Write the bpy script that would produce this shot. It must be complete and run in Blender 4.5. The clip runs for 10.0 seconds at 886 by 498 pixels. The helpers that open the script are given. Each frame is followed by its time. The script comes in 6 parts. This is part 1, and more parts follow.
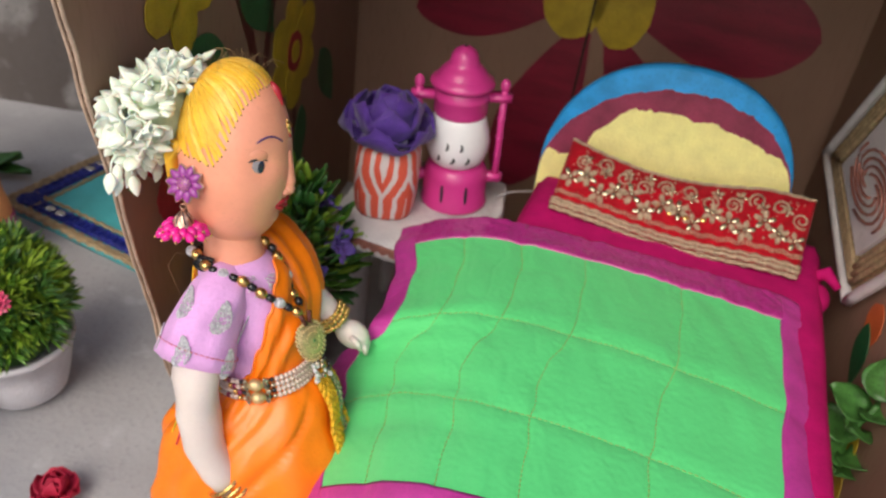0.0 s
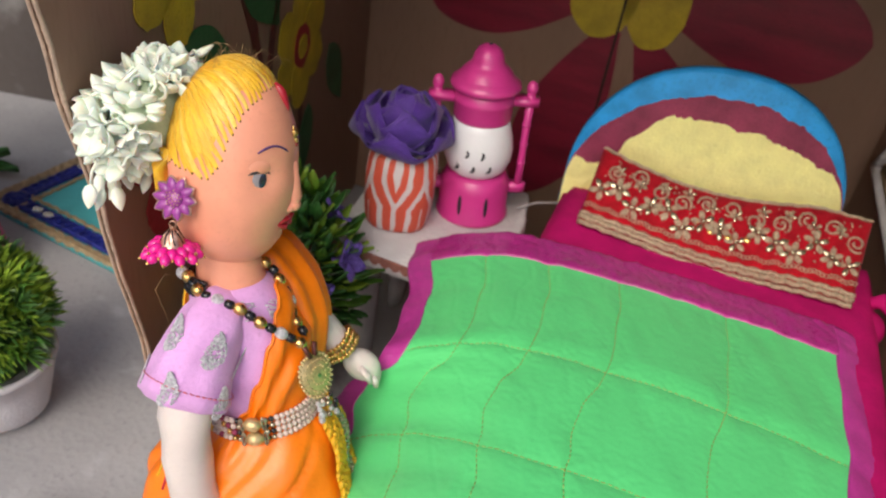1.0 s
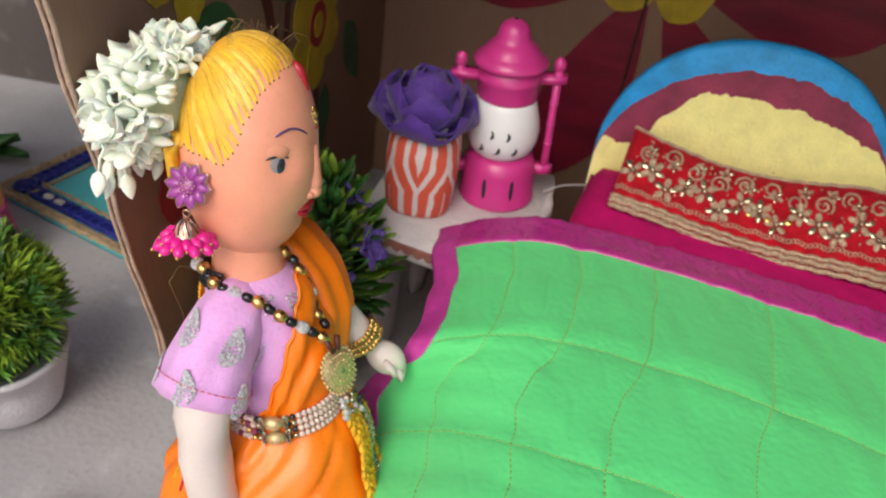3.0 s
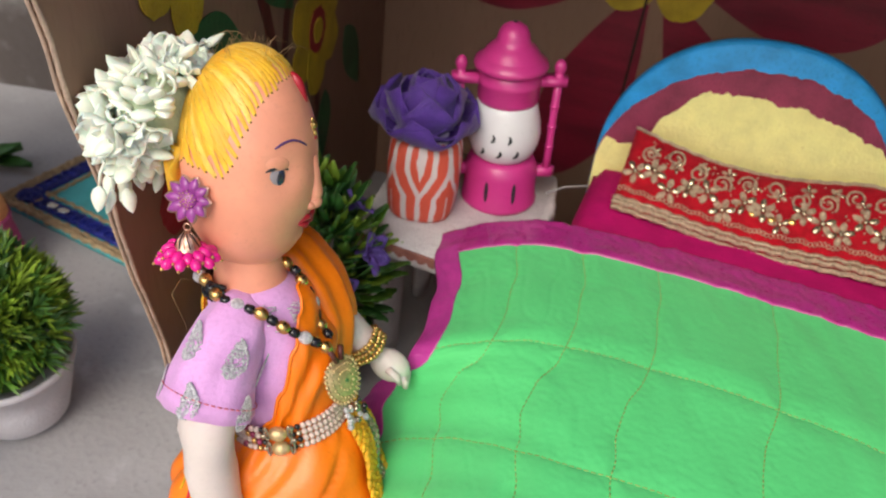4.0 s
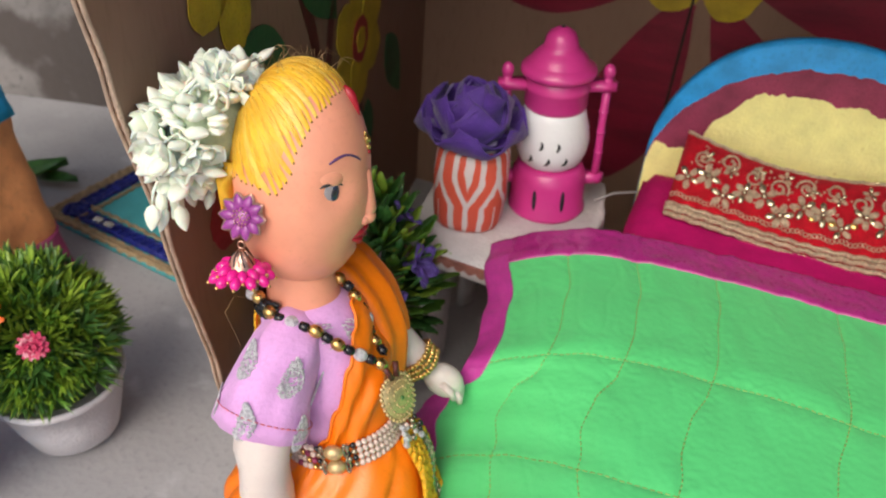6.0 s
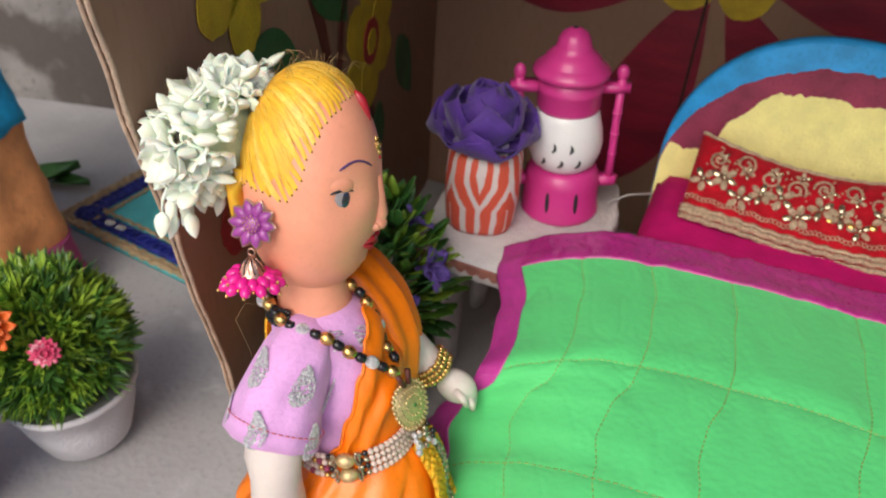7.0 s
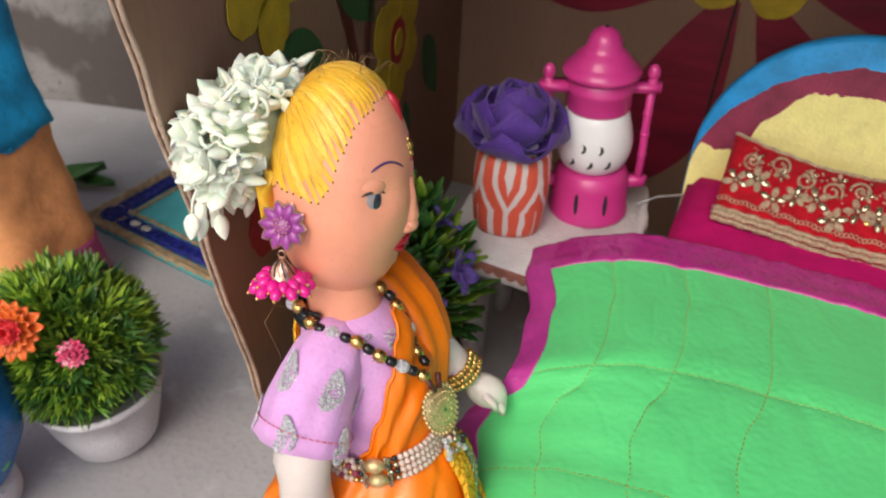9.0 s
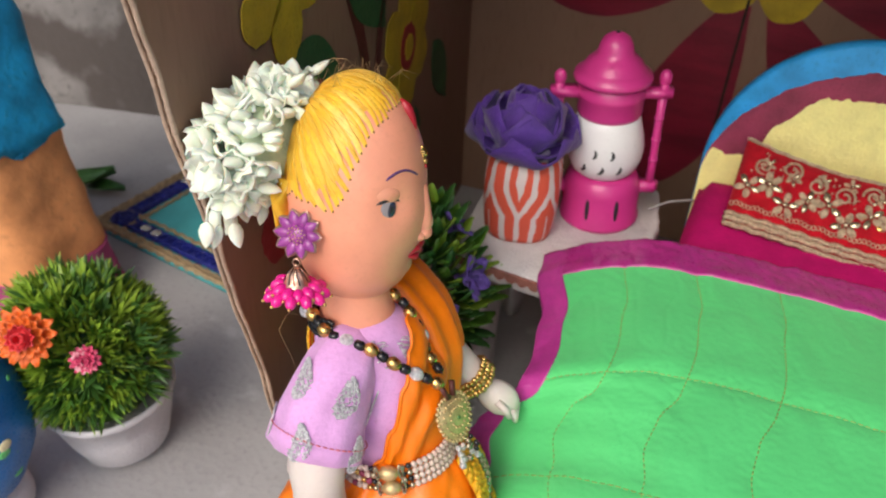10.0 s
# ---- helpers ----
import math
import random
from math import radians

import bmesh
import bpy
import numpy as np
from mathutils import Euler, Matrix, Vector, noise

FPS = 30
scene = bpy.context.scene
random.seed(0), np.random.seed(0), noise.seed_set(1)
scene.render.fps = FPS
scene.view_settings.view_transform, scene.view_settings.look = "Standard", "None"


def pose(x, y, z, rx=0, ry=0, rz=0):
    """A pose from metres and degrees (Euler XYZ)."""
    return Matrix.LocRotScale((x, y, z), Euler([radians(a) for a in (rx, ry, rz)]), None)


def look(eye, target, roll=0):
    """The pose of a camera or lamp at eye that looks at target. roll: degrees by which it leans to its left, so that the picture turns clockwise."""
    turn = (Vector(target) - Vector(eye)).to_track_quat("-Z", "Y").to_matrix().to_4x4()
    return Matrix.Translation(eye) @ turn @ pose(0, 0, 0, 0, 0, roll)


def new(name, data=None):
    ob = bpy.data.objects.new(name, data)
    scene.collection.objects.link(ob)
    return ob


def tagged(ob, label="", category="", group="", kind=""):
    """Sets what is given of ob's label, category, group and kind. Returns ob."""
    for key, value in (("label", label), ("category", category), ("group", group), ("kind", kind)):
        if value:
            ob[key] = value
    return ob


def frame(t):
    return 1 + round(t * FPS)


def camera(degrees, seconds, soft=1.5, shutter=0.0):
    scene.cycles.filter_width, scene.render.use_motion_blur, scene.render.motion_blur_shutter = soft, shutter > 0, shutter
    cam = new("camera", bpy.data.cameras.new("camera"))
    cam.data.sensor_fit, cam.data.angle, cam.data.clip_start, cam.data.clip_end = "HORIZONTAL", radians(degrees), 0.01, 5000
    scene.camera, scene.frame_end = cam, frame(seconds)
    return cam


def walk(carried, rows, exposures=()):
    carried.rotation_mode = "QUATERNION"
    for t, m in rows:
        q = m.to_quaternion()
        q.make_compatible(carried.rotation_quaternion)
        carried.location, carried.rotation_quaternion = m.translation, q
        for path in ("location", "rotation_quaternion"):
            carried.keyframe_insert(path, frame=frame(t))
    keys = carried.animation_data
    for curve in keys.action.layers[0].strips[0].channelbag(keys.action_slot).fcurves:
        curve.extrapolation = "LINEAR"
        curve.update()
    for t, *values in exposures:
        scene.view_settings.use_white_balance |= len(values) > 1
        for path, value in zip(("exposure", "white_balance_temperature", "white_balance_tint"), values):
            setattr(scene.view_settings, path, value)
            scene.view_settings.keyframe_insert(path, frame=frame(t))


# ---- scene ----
cam = camera(56.0, 10.0, soft=2.0)
PATH = [
    (0, (0.026, -0.012, 0.483), (0.002, 1.649, -0.63), 8.3),
    (0.5, (0.017, 0.024, 0.469), (-0.007, 1.684, -0.647), 8.7),
    (1, (0.012, 0.04, 0.464), (-0.014, 1.694, -0.66), 9.3),
    (1.5, (0.005, 0.049, 0.455), (-0.028, 1.695, -0.681), 9.4),
    (2, (0.0, 0.055, 0.45), (-0.042, 1.692, -0.698), 9.2),
    (2.5, (0.002, 0.058, 0.451), (-0.045, 1.688, -0.707), 8.8),
    (4, (0.005, 0.064, 0.456), (-0.058, 1.684, -0.716), 7.1),
    (4.5, (0.002, 0.066, 0.459), (-0.075, 1.682, -0.717), 6.4),
    (5, (-0.004, 0.07, 0.456), (-0.103, 1.687, -0.717), 5.8),
    (5.5, (-0.006, 0.071, 0.454), (-0.128, 1.688, -0.716), 5.2),
    (7, (-0.007, 0.078, 0.454), (-0.177, 1.686, -0.723), 3.8),
    (7.5, (-0.013, 0.08, 0.452), (-0.195, 1.688, -0.723), 3.6),
    (8, (-0.014, 0.08, 0.452), (-0.207, 1.683, -0.729), 3.5),
    (8.5, (-0.014, 0.081, 0.45), (-0.217, 1.683, -0.73), 3.3),
    (9, (-0.013, 0.082, 0.451), (-0.228, 1.684, -0.726), 3.0),
    (9.5, (-0.015, 0.082, 0.454), (-0.238, 1.682, -0.725), 2.8),
    (10, (-0.017, 0.083, 0.453), (-0.245, 1.685, -0.722), 2.7),
]
cam.data.dof.use_dof = True
cam.data.dof.focus_distance = 0.33
cam.data.dof.aperture_fstop = 16
walk(cam, [(t, look(eye, target, roll)) for t, eye, target, roll in PATH],
     exposures=[(0.0, 0.06), (10.0, 0.06)])

# ---- daylight: open shade under a bright overcast sky ----
world = bpy.data.worlds.new("sky")
scene.world = world
world.use_nodes = True
wn = world.node_tree.nodes
sky = wn.new("ShaderNodeTexSky")
sky.sky_type = "NISHITA"
sky.sun_disc = False
sky.sun_elevation = radians(44)
sky.sun_rotation = radians(200)
sky.air_density = 1.0
sky.dust_density = 4.0
wn["Background"].inputs["Strength"].default_value = 0.15
world.node_tree.links.new(sky.outputs["Color"], wn["Background"].inputs["Color"])
sun_data = bpy.data.lights.new("sun", "SUN")
sun_data.energy = 1.3
sun_data.angle = radians(40)
sun_data.color = (1.0, 0.96, 0.9)
sun = new("sun", sun_data)
sun.matrix_world = look((-0.6, -1.55, 2.1), (0.0, 0.45, 0.1))

# ---- plan: the cardboard room is turned by 14 degrees ----
YAW = -14.0
UX = Vector((math.cos(radians(YAW)), math.sin(radians(YAW)), 0))
VX = Vector((-UX.y, UX.x, 0))


def room(u, v, z=0.0):
    """A place in the room's own axes: u along the back wall, v towards it."""
    return UX * u + VX * v + Vector((0, 0, z))


def room_pose(u, v, z=0.0, turn=0.0):
    p = room(u, v, z)
    return pose(p.x, p.y, p.z, 0, 0, YAW + turn)


# Mid-path camera point; furniture and quilt are fitted to the view from here.
VIEW_POINT = Vector((-0.005, 0.071, 0.454))


def view_scaled(k):
    """Scales furniture by k about a mid-path camera point, so its picture stays put."""
    return Matrix.Translation(VIEW_POINT * (1 - k)) @ Matrix.Scale(k, 4)


# ---- materials ----
def mat(name, base, rough=0.6, metal=0.0, vary=0.18, scale=45.0, fine=500.0, bump=0.15,
        other=None, other_scale=18.0, other_cut=0.62, sheen=0.0, spec=0.5, coat=0.0, stretch=None, sub=0.0, weave=0.0):
    m = bpy.data.materials.new(name)
    m.use_nodes = True
    nt = m.node_tree
    nodes, link = nt.nodes, nt.links.new
    b = nodes["Principled BSDF"]
    tc = nodes.new("ShaderNodeTexCoord")
    co = tc.outputs["Object"]
    if stretch:
        mp = nodes.new("ShaderNodeMapping")
        mp.inputs["Scale"].default_value = stretch
        link(co, mp.inputs["Vector"])
        co = mp.outputs["Vector"]

    def tex(sc, detail=4.0):
        n = nodes.new("ShaderNodeTexNoise")
        n.inputs["Scale"].default_value = sc
        n.inputs["Detail"].default_value = detail
        link(co, n.inputs["Vector"])
        return n.outputs["Fac"]

    def mixed(fac, a, c):
        n = nodes.new("ShaderNodeMix")
        n.data_type = "RGBA"
        link(fac, n.inputs["Factor"])
        for slot, val in ((6, a), (7, c)):
            if isinstance(val, tuple):
                n.inputs[slot].default_value = (*val, 1)
            else:
                link(val, n.inputs[slot])
        return n.outputs[2]

    def ramp(fac, lo, hi):
        n = nodes.new("ShaderNodeMapRange")
        n.inputs["From Min"].default_value = lo
        n.inputs["From Max"].default_value = hi
        link(fac, n.inputs["Value"])
        return n.outputs["Result"]

    dark = tuple(c * (1 - vary) for c in base)
    light = tuple(min(1, c * (1 + vary)) for c in base)
    col = mixed(ramp(tex(scale), 0.3, 0.7), dark, light)
    fine_fac = tex(fine, 2.0)
    speck = tuple(c * (1 - vary * 1.3) for c in base)
    col = mixed(ramp(fine_fac, 0.55, 0.85), col, speck)
    if other:
        col = mixed(ramp(tex(other_scale, 6.0), other_cut, other_cut + 0.08), col, other)
    link(col, b.inputs["Base Color"])
    b.inputs["Roughness"].default_value = rough
    rr = nodes.new("ShaderNodeMapRange")
    rr.inputs["To Min"].default_value = max(0.03, rough - 0.1)
    rr.inputs["To Max"].default_value = min(1, rough + 0.1)
    link(fine_fac, rr.inputs["Value"])
    link(rr.outputs["Result"], b.inputs["Roughness"])
    b.inputs["Metallic"].default_value = metal
    b.inputs["Specular IOR Level"].default_value = spec
    b.inputs["Sheen Weight"].default_value = sheen
    b.inputs["Coat Weight"].default_value = coat
    b.inputs["Subsurface Weight"].default_value = sub
    b.inputs["Subsurface Radius"].default_value = (0.006, 0.004, 0.003)
    if bump:
        add = nodes.new("ShaderNodeMath")
        add.operation = "ADD"
        link(fine_fac, add.inputs[0])
        link(tex(scale * 1.7), add.inputs[1])
        h = add.outputs[0]
        if weave:
            wv = nodes.new("ShaderNodeTexChecker")
            wv.inputs["Scale"].default_value = weave
            link(co, wv.inputs["Vector"])
            ad2 = nodes.new("ShaderNodeMath")
            ad2.operation = "ADD"
            link(h, ad2.inputs[0])
            link(wv.outputs["Fac"], ad2.inputs[1])
            h = ad2.outputs[0]
        bp = nodes.new("ShaderNodeBump")
        bp.inputs["Strength"].default_value = bump
        bp.inputs["Distance"].default_value = 0.002
        link(h, bp.inputs["Height"])
        link(bp.outputs["Normal"], b.inputs["Normal"])
    return m


CARD = mat("cardboard", (0.27, 0.157, 0.103), 0.75, vary=0.1, scale=12, fine=260, bump=0.1, stretch=(1, 1, 0.25))
CARD_EDGE = mat("cardboard_edge", (0.47, 0.34, 0.25), 0.8, vary=0.25, scale=90, bump=0.5)
CRIMSON = mat("crimson_paint", (0.22, 0.008, 0.028), 0.45, vary=0.3, scale=25, bump=0.2, stretch=(0.4, 1, 2.5))
WALL_YELLOW = mat("yellow_paint", (0.52, 0.37, 0.02), 0.5, vary=0.25, scale=40)
WALL_RED = mat("red_paint", (0.30, 0.012, 0.02), 0.5, vary=0.25, scale=40)
SATIN_TOP = mat("mauve_satin", (0.42, 0.026, 0.225), 0.30, vary=0.10, scale=60, bump=0.06, weave=1100)
WALL_GREEN = mat("green_paint", (0.015, 0.11, 0.035), 0.5, vary=0.3, scale=40)
WALL_BROWN = mat("brown_paint", (0.10, 0.02, 0.014), 0.5, vary=0.3, scale=60)
WALL_ORANGE = mat("orange_paint", (0.55, 0.12, 0.03), 0.5)
DARK = mat("dark_slit", (0.03, 0.02, 0.015), 0.9)
CEMENT = mat("cement", (0.36, 0.355, 0.36), 0.85, vary=0.16, scale=9, fine=220, bump=0.22, other=(0.45, 0.45, 0.46), other_scale=26, other_cut=0.62)
PLASTER = mat("stained_plaster", (0.17, 0.160, 0.155), 0.9, vary=0.4, scale=16, fine=120, bump=0.6, other=(0.085, 0.072, 0.066), other_scale=9, other_cut=0.50)
MAGENTA = mat("magenta_velvet", (0.46, 0.004, 0.125), 0.85, vary=0.15, scale=60, bump=0.1, sheen=0.0, spec=0.2, weave=900)
SATIN = mat("magenta_satin", (0.50, 0.045, 0.30), 0.36, vary=0.16, scale=70, bump=0.12, weave=1100)
GREEN = mat("green_cotton", (0.10, 0.68, 0.205), 0.62, vary=0.05, scale=30, fine=700, bump=0.05, sheen=0.15, weave=1400)
STITCH = mat("ochre_thread", (0.30, 0.40, 0.09), 0.8, bump=0.3)
RED_VELVET = mat("red_velvet", (0.36, 0.003, 0.012), 0.85, spec=0.2, vary=0.25, scale=120, bump=0.3, sheen=0.06)
GOLD_THREAD = mat("gold_thread", (0.60, 0.48, 0.33), 0.38, metal=0.6, vary=0.35, scale=500, fine=1500, bump=0.6)
SILVER_SEQUIN = mat("tarnished_sequin", (0.50, 0.43, 0.30), 0.25, metal=0.85, vary=0.3, scale=300)
GOLD = mat("gold_metal", (0.72, 0.47, 0.16), 0.28, metal=1.0, vary=0.2, scale=300)
HB_BLUE = mat("blue_poster_paint", (0.02, 0.32, 0.74), 0.6, vary=0.2, scale=50, bump=0.35)
HB_MAROON = mat("maroon_poster_paint", (0.27, 0.035, 0.085), 0.6, vary=0.25, scale=60, bump=0.35)
HB_YELLOW = mat("pale_yellow_paint", (0.90, 0.85, 0.34), 0.6, vary=0.08, scale=70, bump=0.5, other=(0.55, 0.42, 0.13), other_scale=120, other_cut=0.7)
WHITE_CLAY = mat("white_clay", (0.68, 0.65, 0.65), 0.7, vary=0.1, scale=60, bump=0.5)
TERRACOTTA = mat("brown_trim_paint", (0.33, 0.13, 0.10), 0.7, vary=0.3, scale=90)
PINK_PLASTIC = mat("pink_plastic", (0.60, 0.04, 0.25), 0.38, vary=0.06, scale=40, bump=0.03, coat=0.2)
WHITE_PLASTIC = mat("white_plastic", (0.78, 0.77, 0.80), 0.3, vary=0.03, bump=0.02)
BLACK_INK = mat("black_ink", (0.02, 0.02, 0.025), 0.5)
PURPLE = mat("purple_foam", (0.075, 0.022, 0.25), 0.7, vary=0.25, scale=90, bump=0.3, sheen=0.2)
LEAF = mat("plastic_leaf", (0.055, 0.17, 0.035), 0.4, vary=0.45, scale=120, bump=0.1)
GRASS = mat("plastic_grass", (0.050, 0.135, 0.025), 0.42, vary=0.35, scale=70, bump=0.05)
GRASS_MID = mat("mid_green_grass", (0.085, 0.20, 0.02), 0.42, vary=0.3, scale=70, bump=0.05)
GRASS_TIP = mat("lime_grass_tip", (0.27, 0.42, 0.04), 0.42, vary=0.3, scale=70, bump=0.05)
POT_WHITE = mat("white_pot_plastic", (0.62, 0.61, 0.64), 0.5, vary=0.1, scale=35, bump=0.35, other=(0.42, 0.38, 0.36), other_scale=60, other_cut=0.70)
P_PINK = mat("pink_petal", (0.75, 0.16, 0.19), 0.5, vary=0.3, scale=120)
P_YELLOW = mat("yellow_petal", (0.80, 0.55, 0.03), 0.5, vary=0.25, scale=120)
P_CREAM = mat("cream_petal_edge", (0.80, 0.75, 0.45), 0.5, vary=0.1)
P_VIOLET = mat("violet_petal", (0.20, 0.12, 0.48), 0.5, vary=0.35, scale=160)
P_ORANGE = mat("orange_petal", (0.85, 0.16, 0.02), 0.5, vary=0.3, scale=100)
P_CORAL = mat("coral_petal", (0.80, 0.05, 0.06), 0.5, vary=0.3, scale=100)
P_ROSE = mat("rose_petal", (0.60, 0.05, 0.14), 0.5, vary=0.3, scale=160, other=(0.75, 0.4, 0.45), other_scale=250, other_cut=0.55)
TURQUOISE = mat("turquoise_cloth", (0.07, 0.42, 0.44), 0.6, vary=0.15, scale=40, bump=0.3, weave=500)
NAVY = mat("navy_ribbon", (0.01, 0.018, 0.22), 0.45, vary=0.4, scale=140, bump=0.5)
ROPE = mat("beige_rope", (0.40, 0.29, 0.16), 0.8, vary=0.3, scale=200, bump=0.7)
MIRROR = mat("mirror_sequin", (0.85, 0.85, 0.83), 0.08, metal=1.0, vary=0.02, bump=0.0)
HUT_ORANGE = mat("orange_clay", (0.90, 0.37, 0.14), 0.7, vary=0.15, scale=40, fine=180, bump=0.25)
HUT_BLUE = mat("blue_clay", (0.012, 0.40, 0.78), 0.6, vary=0.3, scale=40, fine=180, bump=0.3, other=(0.5, 0.6, 0.65), other_scale=70, other_cut=0.68)
HUT_PINK = mat("mauve_clay", (0.42, 0.06, 0.19), 0.75, vary=0.25, scale=40, bump=0.5)
POT_BLUE = mat("blue_glazed_paint", (0.012, 0.16, 0.48), 0.3, vary=0.25, scale=40, other=(0.03, 0.3, 0.2), other_scale=60, other_cut=0.66)
LIME_DOT = mat("lime_dot_paint", (0.15, 0.62, 0.2), 0.5)
SKIN = mat("vinyl_skin", (0.84, 0.355, 0.225), 0.33, vary=0.06, scale=60, bump=0.02, sub=0.15)
PALE = mat("pale_arm_plastic", (0.70, 0.62, 0.57), 0.4, vary=0.05, scale=60, bump=0.03, sub=0.15)
HAIR = mat("yellow_doll_hair", (0.88, 0.50, 0.035), 0.42, vary=0.12, scale=120, bump=0.1, sub=0.3)
HAIR_LIGHT = mat("pale_gold_hair", (0.90, 0.58, 0.10), 0.4, vary=0.2, scale=200, bump=0.1)
BLOOM = mat("ivory_foam_bloom", (0.82, 0.87, 0.74), 0.6, vary=0.06, scale=160, bump=0.05, sub=0.6)
LILAC = mat("lilac_cotton", (0.70, 0.36, 0.69), 0.75, vary=0.1, scale=60, bump=0.2, sheen=0.2, weave=1200)
SILVER = mat("silver_brocade", (0.80, 0.78, 0.86), 0.32, metal=0.25, vary=0.4, scale=600, fine=1800, bump=0.8)
ORANGE_SATIN = mat("orange_satin", (0.95, 0.205, 0.004), 0.34, vary=0.08, scale=60, bump=0.08)
YELLOW_BRAID = mat("yellow_braid", (0.78, 0.42, 0.015), 0.6, vary=0.3, scale=400, bump=0.6)
PEARL = mat("pearl", (0.64, 0.50, 0.43), 0.22, vary=0.06, coat=0.3, bump=0.0)
BLACK_BEAD = mat("black_bead", (0.012, 0.012, 0.014), 0.15, bump=0.0)
PURPLE_ENAMEL = mat("purple_enamel", (0.34, 0.06, 0.30), 0.25, vary=0.2, coat=0.4)
HOT_PINK = mat("hot_pink_bead", (0.80, 0.01, 0.27), 0.18, vary=0.1, coat=0.3)
LIP = mat("red_lip_paint", (0.42, 0.015, 0.03), 0.35)
EYE = mat("slate_eye_paint", (0.035, 0.05, 0.09), 0.2)
EYE_WHITE = mat("pale_eye_paint", (0.30, 0.27, 0.28), 0.25, vary=0.05, bump=0.0)
BROW = mat("violet_brow_paint", (0.10, 0.04, 0.16), 0.5)
HAIR_ROOT = mat("dark_hair_root", (0.30, 0.13, 0.03), 0.7)
STRAY = mat("dull_blond_strand", (0.35, 0.22, 0.10), 0.5)
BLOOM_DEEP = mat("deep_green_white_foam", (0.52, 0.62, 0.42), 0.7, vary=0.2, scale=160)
GOLD_ROSE = mat("rose_gold_metal", (0.66, 0.40, 0.30), 0.35, metal=0.9, vary=0.2, scale=300)
GOLD_PALE = mat("pale_antique_gold", (0.66, 0.50, 0.25), 0.42, metal=0.6, vary=0.25, scale=400)
RED_THREAD = mat("red_thread", (0.55, 0.01, 0.04), 0.7, bump=0.4)
GLASS_CLEAR = mat("grey_wire", (0.35, 0.33, 0.33), 0.5)


def vase_material():
    """Coral with white ogee lines that run round the vase."""
    m = bpy.data.materials.new("coral_ogee_paint")
    m.use_nodes = True
    nt = m.node_tree
    nodes, link = nt.nodes, nt.links.new
    tc = nodes.new("ShaderNodeTexCoord")
    sep = nodes.new("ShaderNodeSeparateXYZ")
    link(tc.outputs["Object"], sep.inputs[0])

    def op(kind, a, b=None):
        n = nodes.new("ShaderNodeMath")
        n.operation = kind
        for i, val in enumerate((a, b)):
            if val is None:
                continue
            if isinstance(val, (int, float)):
                n.inputs[i].default_value = val
            else:
                link(val, n.inputs[i])
        return n.outputs[0]

    wob = nodes.new("ShaderNodeTexNoise")
    wob.inputs["Scale"].default_value = 90
    link(tc.outputs["Object"], wob.inputs["Vector"])
    ang = op("ARCTAN2", sep.outputs[0], op("MULTIPLY", sep.outputs[1], -1.0))
    s = op("ADD", op("MULTIPLY", ang, 4 / (2 * math.pi)), op("MULTIPLY", op("SUBTRACT", wob.outputs["Fac"], 0.5), 0.08))
    s = op("ABSOLUTE", op("SUBTRACT", op("FRACT", op("ADD", s, 0.5)), 0.5))
    # nested ogee: a stem that parts into rising arcs
    rise = op("MINIMUM", op("MAXIMUM", op("DIVIDE", op("SUBTRACT", sep.outputs[2], 0.022), 0.026), 0.0), 1.0)
    hh = op("SINE", op("MULTIPLY", rise, math.pi / 2))
    wig = op("MULTIPLY", op("SUBTRACT", wob.outputs["Fac"], 0.5), 0.12)
    w = op("SUBTRACT", s, op("MULTIPLY", hh, 0.235))
    band = op("ABSOLUTE", op("SUBTRACT", op("FRACT", op("ADD", op("DIVIDE", w, 0.265), 0.5)), 0.5))
    line = op("LESS_THAN", op("ADD", band, wig), 0.18)
    drop = op("MULTIPLY", op("LESS_THAN", op("ADD", s, op("MULTIPLY", wig, 0.3)), op("MULTIPLY", op("SUBTRACT", sep.outputs[2], 0.034), 6.0)), op("LESS_THAN", s, 0.075))
    white = op("MAXIMUM", line, drop)
    mix = nodes.new("ShaderNodeMix")
    mix.data_type = "RGBA"
    link(white, mix.inputs["Factor"])
    mix.inputs[6].default_value = (0.70, 0.10, 0.055, 1)
    mix.inputs[7].default_value = (0.70, 0.60, 0.60, 1)
    b = nodes["Principled BSDF"]
    link(mix.outputs[2], b.inputs["Base Color"])
    b.inputs["Roughness"].default_value = 0.65
    bp = nodes.new("ShaderNodeBump")
    bp.inputs["Strength"].default_value = 0.3
    bp.inputs["Distance"].default_value = 0.002
    link(wob.outputs["Fac"], bp.inputs["Height"])
    link(bp.outputs["Normal"], b.inputs["Normal"])
    return m


VASE = vase_material()


# ---- mesh building ----
class Shape:
    """Collects vertices and faces, each face with a material slot."""

    def __init__(self):
        self.v, self.f, self.m, self.mats = [], [], [], []

    def slot(self, material):
        if material not in self.mats:
            self.mats.append(material)
        return self.mats.index(material)

    def add(self, verts, faces, material):
        n, k = len(self.v), self.slot(material)
        self.v += [tuple(p) for p in verts]
        self.f += [tuple(i + n for i in face) for face in faces]
        self.m += [k] * len(faces)
        return self

    def mesh(self, name, smooth=True):
        me = bpy.data.meshes.new(name)
        me.from_pydata(self.v, [], self.f)
        for material in self.mats:
            me.materials.append(material)
        me.polygons.foreach_set("material_index", self.m)
        bm = bmesh.new()
        bm.from_mesh(me)
        bmesh.ops.recalc_face_normals(bm, faces=bm.faces)
        bm.to_mesh(me)
        bm.free()
        me.polygons.foreach_set("use_smooth", [smooth] * len(me.polygons))
        return me


